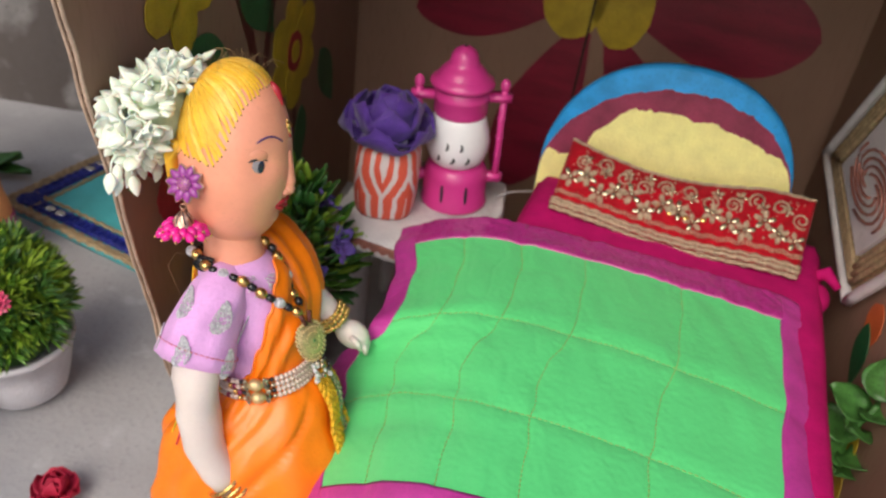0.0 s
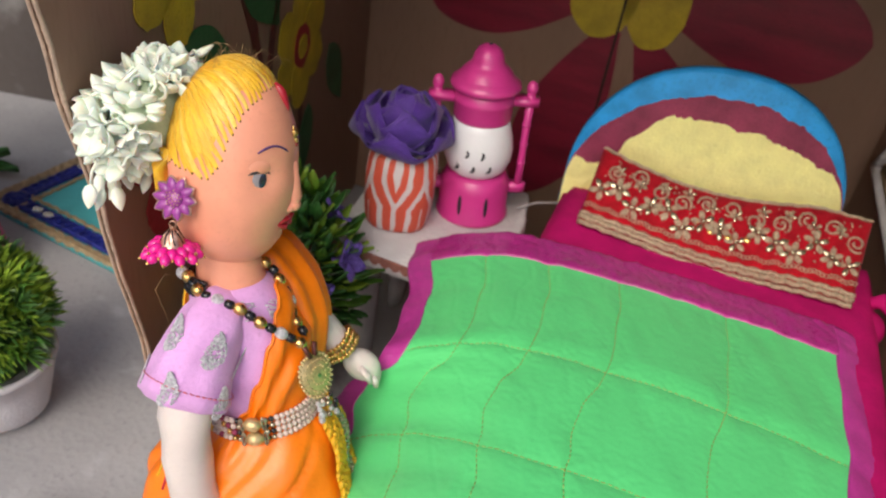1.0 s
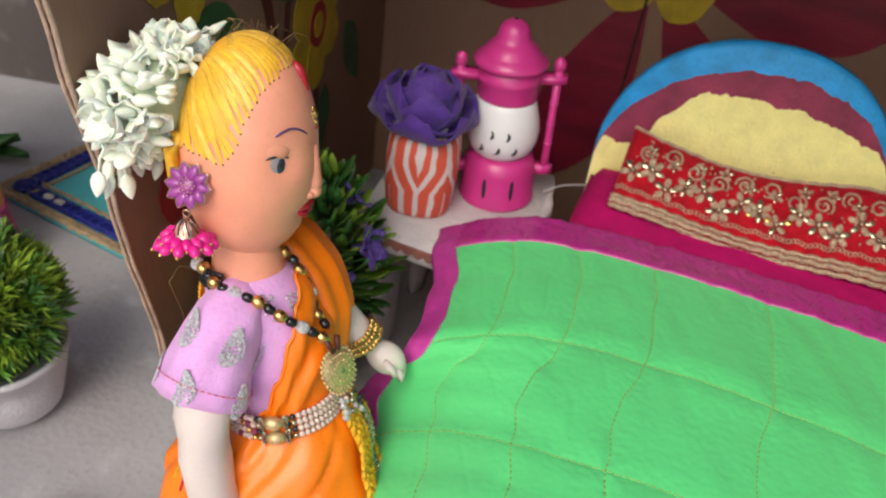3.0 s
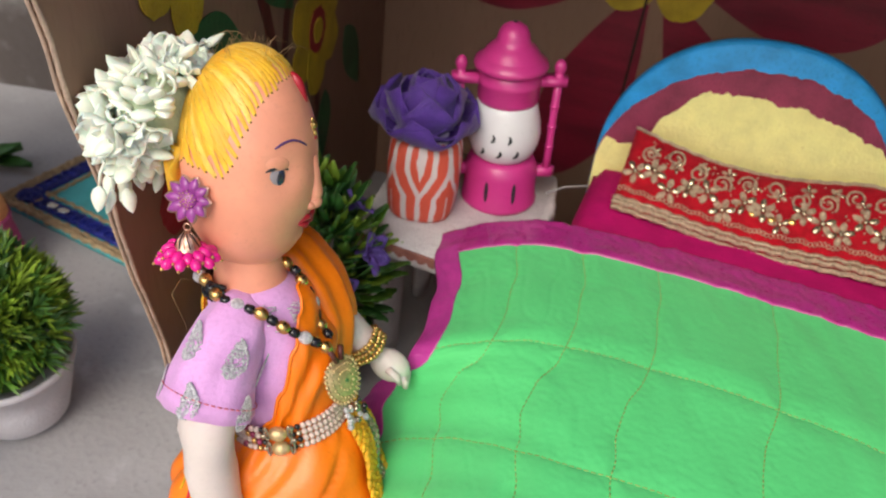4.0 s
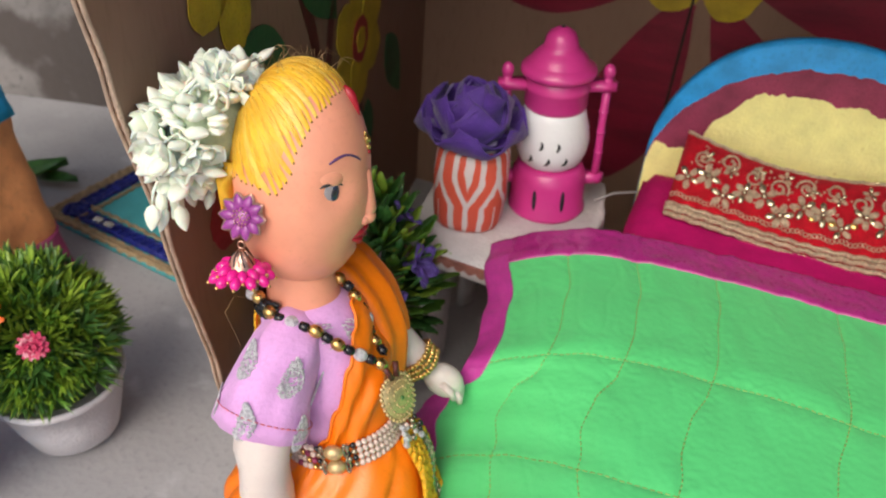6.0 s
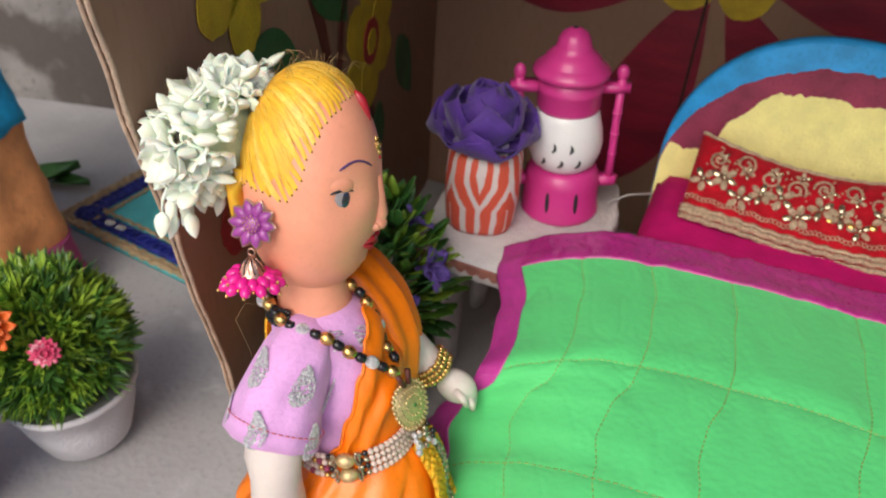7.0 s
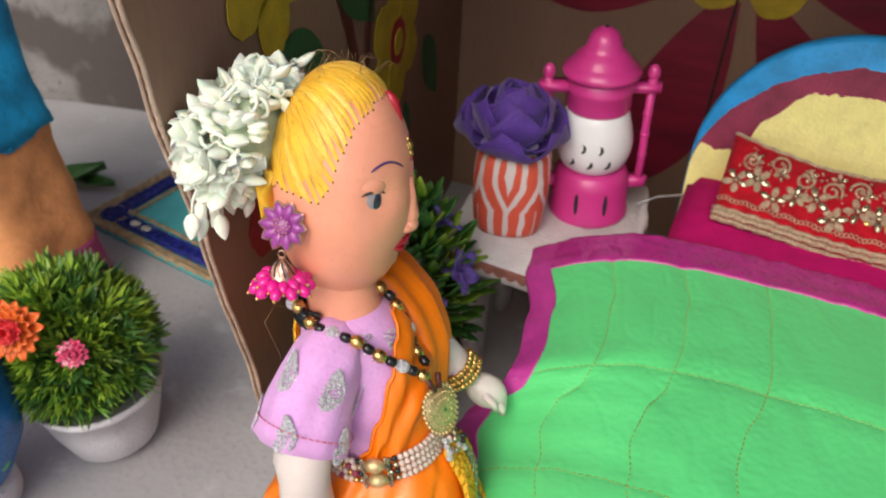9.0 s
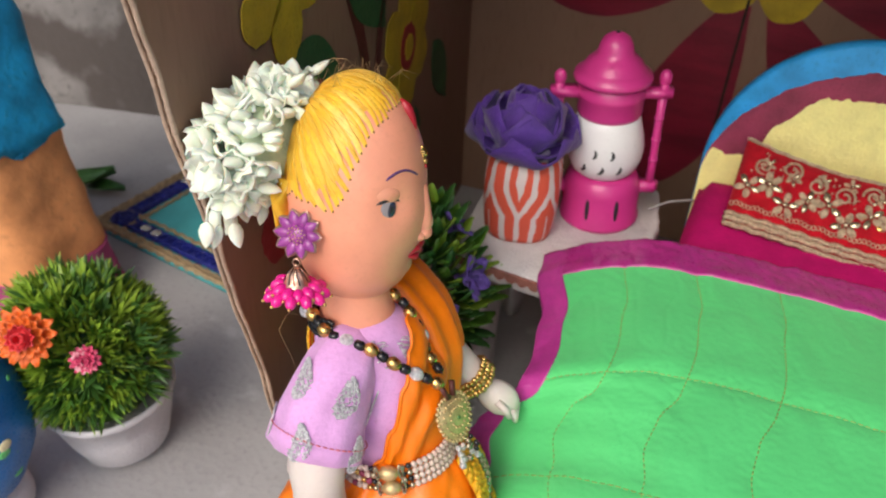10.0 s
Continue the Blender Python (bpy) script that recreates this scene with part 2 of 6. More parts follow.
def grid_faces(rows, cols, wrap=False):
    out = []
    for i in range(rows - 1):
        for j in range(cols if wrap else cols - 1):
            k = (j + 1) % cols
            out.append((i * cols + j, i * cols + k, (i + 1) * cols + k, (i + 1) * cols + j))
    return out


def ball(sh, c, r, material, turn=None, seg=16, rings=10):
    c = Vector(c)
    r = Vector((r, r, r)) if isinstance(r, (int, float)) else Vector(r)
    pts = []
    for i in range(rings + 1):
        a = math.pi * (0.002 + 0.996 * i / rings)
        for j in range(seg):
            b = 2 * math.pi * j / seg
            p = Vector((r.x * math.sin(a) * math.cos(b), r.y * math.sin(a) * math.sin(b), r.z * math.cos(a)))
            pts.append(c + (turn @ p if turn else p))
    faces = grid_faces(rings + 1, seg, True)
    faces += [tuple(range(seg)), tuple(rings * seg + j for j in range(seg))]
    return sh.add(pts, faces, material)


def lathe(sh, profile, material, c=(0, 0, 0), seg=32, sx=1.0, sy=1.0, power=2.0, wave=None):
    """profile: rows of radius, height; power above 2 squares the plan; wave(angle, height) scales the radius."""
    c = Vector(c)
    pts = []
    for r, z in profile:
        for j in range(seg):
            b = 2 * math.pi * j / seg
            cb, sb = math.cos(b), math.sin(b)
            k = (abs(cb) ** power + abs(sb) ** power) ** (-1 / power)
            k *= wave(b, z) if wave else 1
            pts.append(c + Vector((r * sx * k * cb, r * sy * k * sb, z)))
    faces = grid_faces(len(profile), seg, True)
    faces += [tuple(range(seg)), tuple((len(profile) - 1) * seg + j for j in range(seg))]
    return sh.add(pts, faces, material)


def tube(sh, pts, radius, material, seg=8, closed=False):
    pts = [Vector(p) for p in pts]
    n = len(pts)
    rad = radius if isinstance(radius, (list, tuple)) else [radius] * n
    out, up = [], Vector((0.13, 0.21, 1)).normalized()
    for i, p in enumerate(pts):
        a = pts[(i - 1) % n] if closed or i > 0 else p
        b = pts[(i + 1) % n] if closed or i < n - 1 else p
        d = (b - a).normalized()
        side = d.cross(up)
        side = side.normalized() if side.length > 1e-4 else Vector((1, 0, 0))
        nrm = side.cross(d)
        for j in range(seg):
            t = 2 * math.pi * j / seg
            out.append(p + (side * math.cos(t) + nrm * math.sin(t)) * rad[i])
    faces = grid_faces(n, seg, True)
    if closed:
        faces += [((n - 1) * seg + j, (n - 1) * seg + (j + 1) % seg, (j + 1) % seg, j) for j in range(seg)]
    else:
        faces += [tuple(range(seg)), tuple((n - 1) * seg + j for j in range(seg))]
    return sh.add(out, faces, material)


def slab(sh, outline, depth, material, place):
    """A flat outline (list of a, b) made solid; place(a, b, h) gives the point at height h over the plane."""
    n = len(outline)
    pts = [place(a, b, 0) for a, b in outline] + [place(a, b, depth) for a, b in outline]
    faces = [tuple(range(n)), tuple(range(n, 2 * n))]
    faces += [(j, (j + 1) % n, n + (j + 1) % n, n + j) for j in range(n)]
    return sh.add(pts, faces, material)


def box(sh, lo, hi, material):
    (x0, y0, z0), (x1, y1, z1) = lo, hi
    pts = [(x, y, z) for z in (z0, z1) for y in (y0, y1) for x in (x0, x1)]
    return sh.add(pts, [(0, 1, 3, 2), (4, 5, 7, 6), (0, 1, 5, 4), (2, 3, 7, 6), (0, 2, 6, 4), (1, 3, 7, 5)], material)


def bead(sh, c, r, material, seg=8):
    return ball(sh, c, r, material, None, seg, max(4, seg // 2 + 1))


def petal(sh, base, tip, width, material, lift=Vector((0, 0, 1)), cup=0.25, thick=0.0006, rows=6, cols=5, blunt=0.6, tip_round=1.0, ruffle=0.0):
    """A cupped petal or leaf from base to tip, with thickness."""
    base, tip, lift = Vector(base), Vector(tip), Vector(lift)
    d = tip - base
    side = d.cross(lift)
    side = side.normalized() if side.length > 1e-6 else Vector((1, 0, 0))
    nrm = side.cross(d).normalized()
    pts = []
    for layer in (0, 1):
        for i in range(rows):
            t = i / (rows - 1)
            w = width * (math.sin(math.pi * min(1, (0.08 + 0.9 * t)) ** blunt) ** tip_round + 0.06)
            for j in range(cols):
                s = 2 * j / (cols - 1) - 1
                pts.append(base + d * t + side * (0.5 * w * s) + nrm * (cup * width * (s * s + 1.2 * (t - 0.4) ** 2) + layer * thick + ruffle * width * t * noise.noise(Vector((s * 1.8 + base.x * 900, t * 2.0 + base.y * 900, 0.4)))))
    k = rows * cols
    faces = grid_faces(rows, cols) + [tuple(i + k for i in f) for f in grid_faces(rows, cols)]
    rim = [j for j in range(cols)] + [i * cols + cols - 1 for i in range(1, rows)] + [(rows - 1) * cols + j for j in range(cols - 2, -1, -1)] + [i * cols for i in range(rows - 2, 0, -1)]
    faces += [(rim[i], rim[(i + 1) % len(rim)], rim[(i + 1) % len(rim)] + k, rim[i] + k) for i in range(len(rim))]
    return sh.add(pts, faces, material)


def part(name, sh, parent, label="", m=None, smooth=True):
    ob = new(name, sh.mesh(name, smooth) if isinstance(sh, Shape) else sh)
    ob.parent = parent
    if m is not None:
        ob.matrix_basis = m
    if label:
        ob["label"] = label
    return ob


def thing(name, label, category, m=None, group="", kind="", sh=None, smooth=True):
    ob = new(name, sh.mesh(name, smooth) if sh else None)
    if m is not None:
        ob.matrix_basis = m
    return tagged(ob, label, category, group, kind)


def blob(cx, cy, rx, ry, turn=0.0, n=40, rough=0.03, seed=0):
    """An uneven painted oval."""
    out = []
    for i in range(n):
        a = 2 * math.pi * i / n
        k = 1 + rough * noise.noise(Vector((3 * math.cos(a), 3 * math.sin(a), seed * 7.3)))
        x, y = rx * k * math.cos(a), ry * k * math.sin(a)
        c, s = math.cos(radians(turn)), math.sin(radians(turn))
        out.append((cx + x * c - y * s, cy + x * s + y * c))
    return out


def leaf_outline(x0, y0, x1, y1, width, n=14, skew=0.0):
    d = Vector((x1 - x0, y1 - y0))
    s = Vector((-d.y, d.x)).normalized()
    out = []
    for sign in (1, -1):
        for i in range(n):
            t = i / n if sign > 0 else 1 - i / n
            w = width * 0.5 * math.sin(math.pi * t ** 0.8) + 0.0004
            p = Vector((x0, y0)) + d * t + s * (sign * w + skew * math.sin(math.pi * t))
            out.append((p.x, p.y))
    return out


def stripe_outline(pts, width):
    pts = [Vector(p) for p in pts]
    left, right = [], []
    for i, p in enumerate(pts):
        d = (pts[min(i + 1, len(pts) - 1)] - pts[max(i - 1, 0)]).normalized()
        s = Vector((-d.y, d.x)) * width * 0.5
        left.append(tuple(p + s))
        right.append(tuple(p - s))
    return left + right[::-1]


# ---- setting: ground, wall behind, cardboard room ----
def rough_sheet(x0, x1, y0, y1, nx, ny, amp, sc):
    pts = []
    for j in range(ny):
        for i in range(nx):
            x, y = x0 + (x1 - x0) * i / (nx - 1), y0 + (y1 - y0) * j / (ny - 1)
            pts.append((x, y, amp * noise.noise(Vector((x * sc, y * sc, 0.3)))))
    return pts, grid_faces(ny, nx)


sh = Shape()
sh.add([(-60, -60, -0.004), (60, -60, -0.004), (60, 60, -0.004), (-60, 60, -0.004)], [(0, 1, 2, 3)], CEMENT)
thing("ground", "grey cement ground with pale scuffs and dust", "ground", kind="structure", sh=sh)
sh = Shape()
pts, faces = rough_sheet(-1.1, 0.9, -0.5, 1.0, 90, 70, 0.0016, 14)
sh.add([(x, y, min(z, 0.0)) for x, y, z in pts], faces, CEMENT)
thing("pavement", "worn grey cement floor with pale scuffs", "floor", kind="structure", sh=sh)

sh = Shape()
nx, nz = 70, 40
pts = []
for k in range(nz):
    for i in range(nx):
        x, z = -1.6 + 3.2 * i / (nx - 1), 0.904 * k / (nz - 1)
        pts.append((x, 0.90 + 0.012 * noise.noise(Vector((x * 9, z * 9, 1.0))) - 0.012 * math.exp(-z * 25), z - 0.004))
n = len(pts)
pts += [(x, 1.1, z) for x, y, z in pts]
faces = grid_faces(nz, nx) + [tuple(i + n for i in f) for f in grid_faces(nz, nx)]
faces += [((nz - 1) * nx + i, (nz - 1) * nx + i + 1, n + (nz - 1) * nx + i + 1, n + (nz - 1) * nx + i) for i in range(nx - 1)]
sh.add(pts, faces, PLASTER)
thing("wall_north", "dirty whitewashed plaster wall with dark damp stains", "wall", kind="structure", sh=sh)

# Unseen slab, added only to block overhead sky and shade the rear.
sh = Shape()
slab(sh, [(-1.6, 0.62), (1.6, 0.62), (1.6, 1.1), (-1.6, 1.1)], 0.12, PLASTER, lambda x, y, h: (x, y, 0.90 + h))
thing("sky_blocking_slab", "unseen slab added above the yard wall to block overhead sky", "roof", kind="structure", sh=sh, smooth=False)

# left cardboard wall: a leaning front edge, corrugated
LEFT_A, LEFT_B = (-0.255, 0.38), (-0.30, 0.767)


def left_wall(v, z, h=0.0):
    k = (v - LEFT_A[1]) / (LEFT_B[1] - LEFT_A[1])
    return room(LEFT_A[0] + (LEFT_B[0] - LEFT_A[0]) * k + h, v, z)


def left_front(z):
    return 0.38 - 0.245 * z + 0.0012 * math.sin(z * 60) + 0.0015 * noise.noise(Vector((z * 40, 2, 0)))


TOP = 0.465
THICK = 0.0055
sh = Shape()
zs = [TOP * i / 60 for i in range(61)]
outline = [(left_front(z), z) for z in zs] + [(0.772, TOP), (0.772, 0)]
slab(sh, outline, -0.0012, CARD, left_wall)
slab(sh, outline, -0.0012, CARD, lambda v, z, h: left_wall(v, z, h - THICK + 0.0012))
wall_left = thing("wall_west", "brown corrugated cardboard wall painted with flowers", "cardboard wall", kind="structure", sh=sh, smooth=False)
sh = Shape()
pts, m = [], 0
for i in range(241):
    z = TOP * i / 240
    wob = 0.0012 * math.sin(i * 1.05) + 0.0006 * noise.noise(Vector((z * 90, 5, 1)))
    pts += [left_wall(left_front(z) + 0.0006 + 0.0008 * math.sin(i * 2.1), z, -0.0014 + wob * 0.4), left_wall(left_front(z) + 0.0004, z, -0.0042 + wob * 0.4),
            left_wall(left_front(z) + 0.012, z, -0.0042), left_wall(left_front(z) + 0.012, z, -0.0014)]
sh.add(pts, grid_faces(241, 4, True), CARD_EDGE)
part("corrugated_edge", sh, wall_left, "frayed pale corrugated cut edge")
sh = Shape()
pts = [left_wall(left_front(z) - 0.0005, z, -0.0008 + 0.0003 * math.sin(z * 200)) for z in zs]
tube(sh, pts, 0.0011, CARD_EDGE, 6)
tube(sh, [left_wall(left_front(z) - 0.0003, z, -0.0048) for z in zs], 0.001, CARD_EDGE, 6)
part("paper_lip", sh, wall_left, "pale torn paper lip of the cardboard")


def paint(name, outline, material, place, parent, label="", depth=0.0005):
    s = Shape()
    slab(s, outline, depth, material, place)
    return part(name, s, parent, label, smooth=False)


lw = lambda v, z, h: left_wall(v, z, 0.0006 + h)
lw2 = lambda v, z, h: left_wall(v, z, 0.0012 + h)
lw3 = lambda v, z, h: left_wall(v, z, 0.0018 + h)


def wall_flower(cv, cz, r, material, eye, place, place2, parent, n=5, turn=0.0, eye_r=0.35):
    for i in range(n):
        a = turn + 360 * i / n
        paint("painted_petal", blob(cv + 0.62 * r * math.cos(radians(a)), cz + 0.62 * r * math.sin(radians(a)), 0.48 * r, 0.40 * r, a, 30, 0.12, i), material, place if i % 2 else place2, parent)
    if eye:
        paint("painted_eye", blob(cv, cz, eye_r * r, eye_r * r * 1.1, 0, 26, 0.1, 9), eye, lw3, parent)
        paint("painted_eye", blob(cv, cz, eye_r * r * 0.55, eye_r * r * 0.6, 0, 26, 0.1, 4), material, lambda v, z, h: left_wall(v, z, 0.0024 + h), parent)


wall_flower(0.585, 0.221, 0.046, WALL_YELLOW, WALL_RED, lw, lw2, wall_left, 6, 30, 0.34)
wall_flower(0.405, 0.325, 0.040, WALL_YELLOW, None, lw, lw2, wall_left, 5, -90)
wall_flower(0.400, 0.228, 0.050, WALL_RED, None, lw, lw2, wall_left, 5, 20)
paint("painted_eye", blob(0.400, 0.228, 0.016, 0.014, 0, 26, 0.1, 4), WALL_RED, lw3, wall_left)
paint("painted_stem", stripe_outline([(0.44, 0.37), (0.475, 0.31), (0.50, 0.26), (0.52, 0.20), (0.53, 0.12)], 0.011), WALL_BROWN, lw, wall_left)
paint("painted_stem", stripe_outline([(0.545, 0.29), (0.53, 0.25), (0.522, 0.21)], 0.009), WALL_BROWN, lw2, wall_left)
paint("painted_stem", stripe_outline([(0.588, 0.18), (0.59, 0.14), (0.585, 0.08)], 0.009), WALL_BROWN, lw, wall_left)
paint("painted_leaf", leaf_outline(0.395, 0.275, 0.475, 0.240, 0.050), WALL_GREEN, lw, wall_left)
paint("painted_leaf", leaf_outline(0.485, 0.325, 0.54, 0.252, 0.05), WALL_GREEN, lw2, wall_left)
paint("painted_leaf", leaf_outline(0.650, 0.20, 0.690, 0.135, 0.034), WALL_GREEN, lw, wall_left)
paint("painted_leaf", leaf_outline(0.605, 0.165, 0.60, 0.105, 0.028), WALL_GREEN, lw2, wall_left)
paint("painted_leaf", leaf_outline(0.55, 0.13, 0.565, 0.075, 0.03), WALL_GREEN, lw, wall_left)

# back wall with one huge painted flower
sh = Shape()
slab(sh, [(-0.30, 0), (0.19, 0), (0.19, TOP), (-0.30, TOP)], THICK, CARD, lambda u, z, h: room(u, 0.767 + h, z))
wall_back = thing("wall_back", "brown cardboard wall with a large painted crimson flower", "cardboard wall", kind="structure", sh=sh, smooth=False)
bw = lambda u, z, h: room(u, 0.7664 - h, z)
bw2 = lambda u, z, h: room(u, 0.7656 - h, z)
FC = (-0.064, 0.262)


def big_petal(a, length, width, name="painted_petal", place=bw, start=0.03):
    c, s = math.cos(radians(a)), math.sin(radians(a))
    out = []
    n = 40
    for sign in (1, -1):
        for i in range(n):
            t = i / n if sign > 0 else 1 - i / n
            w = 0.5 * width * (math.sin(math.pi * min(1, t ** 1.35 * 0.97 + 0.03)) ** 0.62)
            w *= 1 + 0.05 * noise.noise(Vector((t * 4, a, sign)))
            r = start + length * t
            out.append((FC[0] + r * c - sign * w * s, FC[1] + r * s + sign * w * c))
    paint(name, out, CRIMSON, place, wall_back)


big_petal(2, 0.165, 0.092)
big_petal(-57, 0.165, 0.062)
big_petal(-106, 0.19, 0.075)
big_petal(-166, 0.15, 0.06)
big_petal(60, 0.16, 0.08)
big_petal(120, 0.16, 0.08)
paint("painted_flower_centre", blob(FC[0] - 0.022, FC[1] + 0.002, 0.030, 0.042, 0, 40, 0.05, 1), WALL_YELLOW, bw2, wall_back)
paint("painted_flower_centre", blob(FC[0] + 0.024, FC[1] + 0.002, 0.027, 0.042, 0, 40, 0.05, 2), WALL_YELLOW, bw2, wall_back)
paint("seam", stripe_outline([(-0.066, 0.40), (-0.066, 0.30), (-0.068, 0.2), (-0.069, 0.13), (-0.07, 0.02)], 0.0022), DARK, lambda u, z, h: room(u, 0.7648 - h, z), wall_back, "dark slit between box flaps")

# right wall
RIGHT_A, RIGHT_B = (0.165, 0.767), (0.225, 0.33)


def right_wall(v, z, h=0.0):
    k = (v - RIGHT_A[1]) / (RIGHT_B[1] - RIGHT_A[1])
    return room(RIGHT_A[0] + (RIGHT_B[0] - RIGHT_A[0]) * k - h, v, z)


sh = Shape()
slab(sh, [(0.33 - 0.2 * TOP, TOP), (0.33, 0), (0.767, 0), (0.767, TOP)], -THICK, CARD, right_wall)
wall_right = thing("wall_east", "brown cardboard side wall with painted flowers", "cardboard wall", kind="structure", sh=sh, smooth=False)
rw = lambda v, z, h: right_wall(v, z, 0.0006 + h)
rw2 = lambda v, z, h: right_wall(v, z, 0.0012 + h)
for i, (v, z) in enumerate(((0.50, 0.075), (0.475, 0.06), (0.48, 0.09))):
    paint("painted_petal", blob(v, z, 0.022, 0.017, 40 * i, 26, 0.1, i), WALL_YELLOW, rw if i % 2 else rw2, wall_right)
paint("painted_petal", blob(0.525, 0.158, 0.014, 0.016, 0, 26, 0.1, 3), WALL_ORANGE, rw, wall_right)
paint("painted_leaf", leaf_outline(0.53, 0.155, 0.515, 0.11, 0.024), WALL_GREEN, rw2, wall_right)

# Top is out of view; its front edge is set to shade the room.
sh = Shape()
slab(sh, [(-0.262, 0.375), (0.222, 0.365), (0.172, 0.772), (-0.306, 0.772)], THICK, CARD, lambda u, v, h: room(u, v, TOP + h))
thing("ceiling", "assumed brown cardboard top of the box room, out of view", "ceiling", kind="structure", sh=sh, smooth=False)

# diamond wall frame
frame_thing = thing("wall_frame", "white-edged diamond frame with twine on cardboard", "frame", room_pose(0, 0))
inv = room_pose(0, 0).inverted()
CORN = ((0.725, 0.190), (0.56, 0.150), (0.485, 0.245), (0.65, 0.300))


def fpt(a, b, h):
    return inv @ right_wall(a, b, 0.002 + h)


def shrink(k):
    ca, cb = sum(c[0] for c in CORN) / 4, sum(c[1] for c in CORN) / 4
    return [(ca + (a - ca) * k, cb + (b - cb) * k) for a, b in CORN]


sh = Shape()
slab(sh, shrink(0.97), 0.004, ROPE, fpt)
part("backing_board", sh, frame_thing, "brown twine-wrapped board", smooth=False)
for k, rad, material, name in ((1.0, 0.0045, WHITE_CLAY, "border_rod"), (0.84, 0.0028, ROPE, "twine_row"), (0.77, 0.0028, ROPE, "twine_row"), (0.70, 0.0028, ROPE, "twine_row")):
    sq = shrink(k)
    for i in range(4):
        (a0, b0), (a1, b1) = sq[i], sq[(i + 1) % 4]
        s2 = Shape()
        tube(s2, [fpt(a0 + (a1 - a0) * t / 8, b0 + (b1 - b0) * t / 8, 0.006) for t in range(9)], rad, material, 8)
        part(name, s2, frame_thing)
sh = Shape()
slab(sh, shrink(0.6), 0.003, WHITE_CLAY, lambda a, b, h: fpt(a, b, 0.0045 + h))
part("centre_panel", sh, frame_thing, "white panel with brown scrolls", smooth=False)
ca, cb = sum(c[0] for c in CORN) / 4, sum(c[1] for c in CORN) / 4
for i in range(6):
    s2 = Shape()
    a0 = 1.05 * i
    tube(s2, [fpt(ca + (0.012 + 0.0022 * t) * math.cos(a0 + 0.35 * t) * 1.4, cb + (0.006 + 0.0018 * t) * math.sin(a0 + 0.35 * t), 0.0085) for t in range(12)], 0.0012, TERRACOTTA, 6)
    part("painted_scroll", s2, frame_thing)


# ---- bed ----
def crown(x, foot, rise, p, tilt):
    return foot + rise * math.sqrt(max(0, 1 - abs(x) ** p)) + tilt * x


def arch(k, n=80):
    """The headboard's outline in u, z, scaled towards its foot centre."""
    uc, half, low = 0.036, 0.1035, 0.06
    out = [(uc - half * k, low)]
    for i in range(n + 1):
        x = -math.cos(math.pi * i / n)
        out.append((uc + half * k * x, low + (crown(x, 0.160, 0.102, 2.2, 0.006) - low) * k))
    return out + [(uc + half * k, low)]


bed = thing("bed", "doll bed with magenta mattress and painted arched headboard", "bed", view_scaled(0.945) @ room_pose(0, 0))
sh = Shape()
out = arch(1.0)
n = len(out)
lay = []
for h, k in ((0.0, 0.985), (0.003, 1.0), (0.010, 1.0), (0.013, 0.985)):
    lay += [(a, 0.645 + h, b) for a, b in arch(k)]
fcs = []
for L in range(3):
    fcs += [(L * n + j, L * n + (j + 1) % n, (L + 1) * n + (j + 1) % n, (L + 1) * n + j) for j in range(n)]
fcs += [tuple(range(n)), tuple(range(3 * n, 4 * n))]
sh.add(lay, fcs, HB_BLUE)
hb = part("headboard", sh, bed, "arched clay headboard with blue rim", smooth=True)


def hb_layer(name, material, upper, h, label, u0=-0.0665, u1=0.1385):
    """upper(u): the painted band's upper edge, down to the foot."""
    s = Shape()
    us = [u0 + (u1 - u0) * i / 160 for i in range(161)]
    o = [(u, upper(u)) for u in us] + [(us[-1], 0.07), (us[0], 0.07)]
    slab(s, o, 0.0007, material, lambda a, b, d: (a, 0.645 - h - d, b))
    part(name, s, hb, label, smooth=False)


def ragged(u, jag, seed):
    return jag * noise.noise(Vector((u * 70, seed, 0))) + 0.6 * jag * noise.noise(Vector((u * 260, seed, 3)))


def maroon_edge(u):
    x = max(-1, min(1, (u - 0.036) / 0.1035))
    return crown(x, 0.152, 0.091, 2.0, 0.012) + ragged(u, 0.003, 2.0)


def yellow_edge(u):
    x = (u - 0.041) / 0.097
    arc = min(0.183 + 0.040 * math.sqrt(max(0, 1 - x * x)), 0.190 + 1.1 * (u + 0.027))
    if u < -0.034:
        arc = 0.166
    elif u < -0.028:
        arc = 0.166 + 0.02 * (u + 0.034) / 0.006
    return min(maroon_edge(u) - 0.003, arc + ragged(u, 0.0035, 8.0))


hb_layer("maroon_band", HB_MAROON, maroon_edge, 0.0004, "uneven maroon painted band")
hb_layer("yellow_panel", HB_YELLOW, yellow_edge, 0.0013, "pale yellow painted panel with ragged edge")


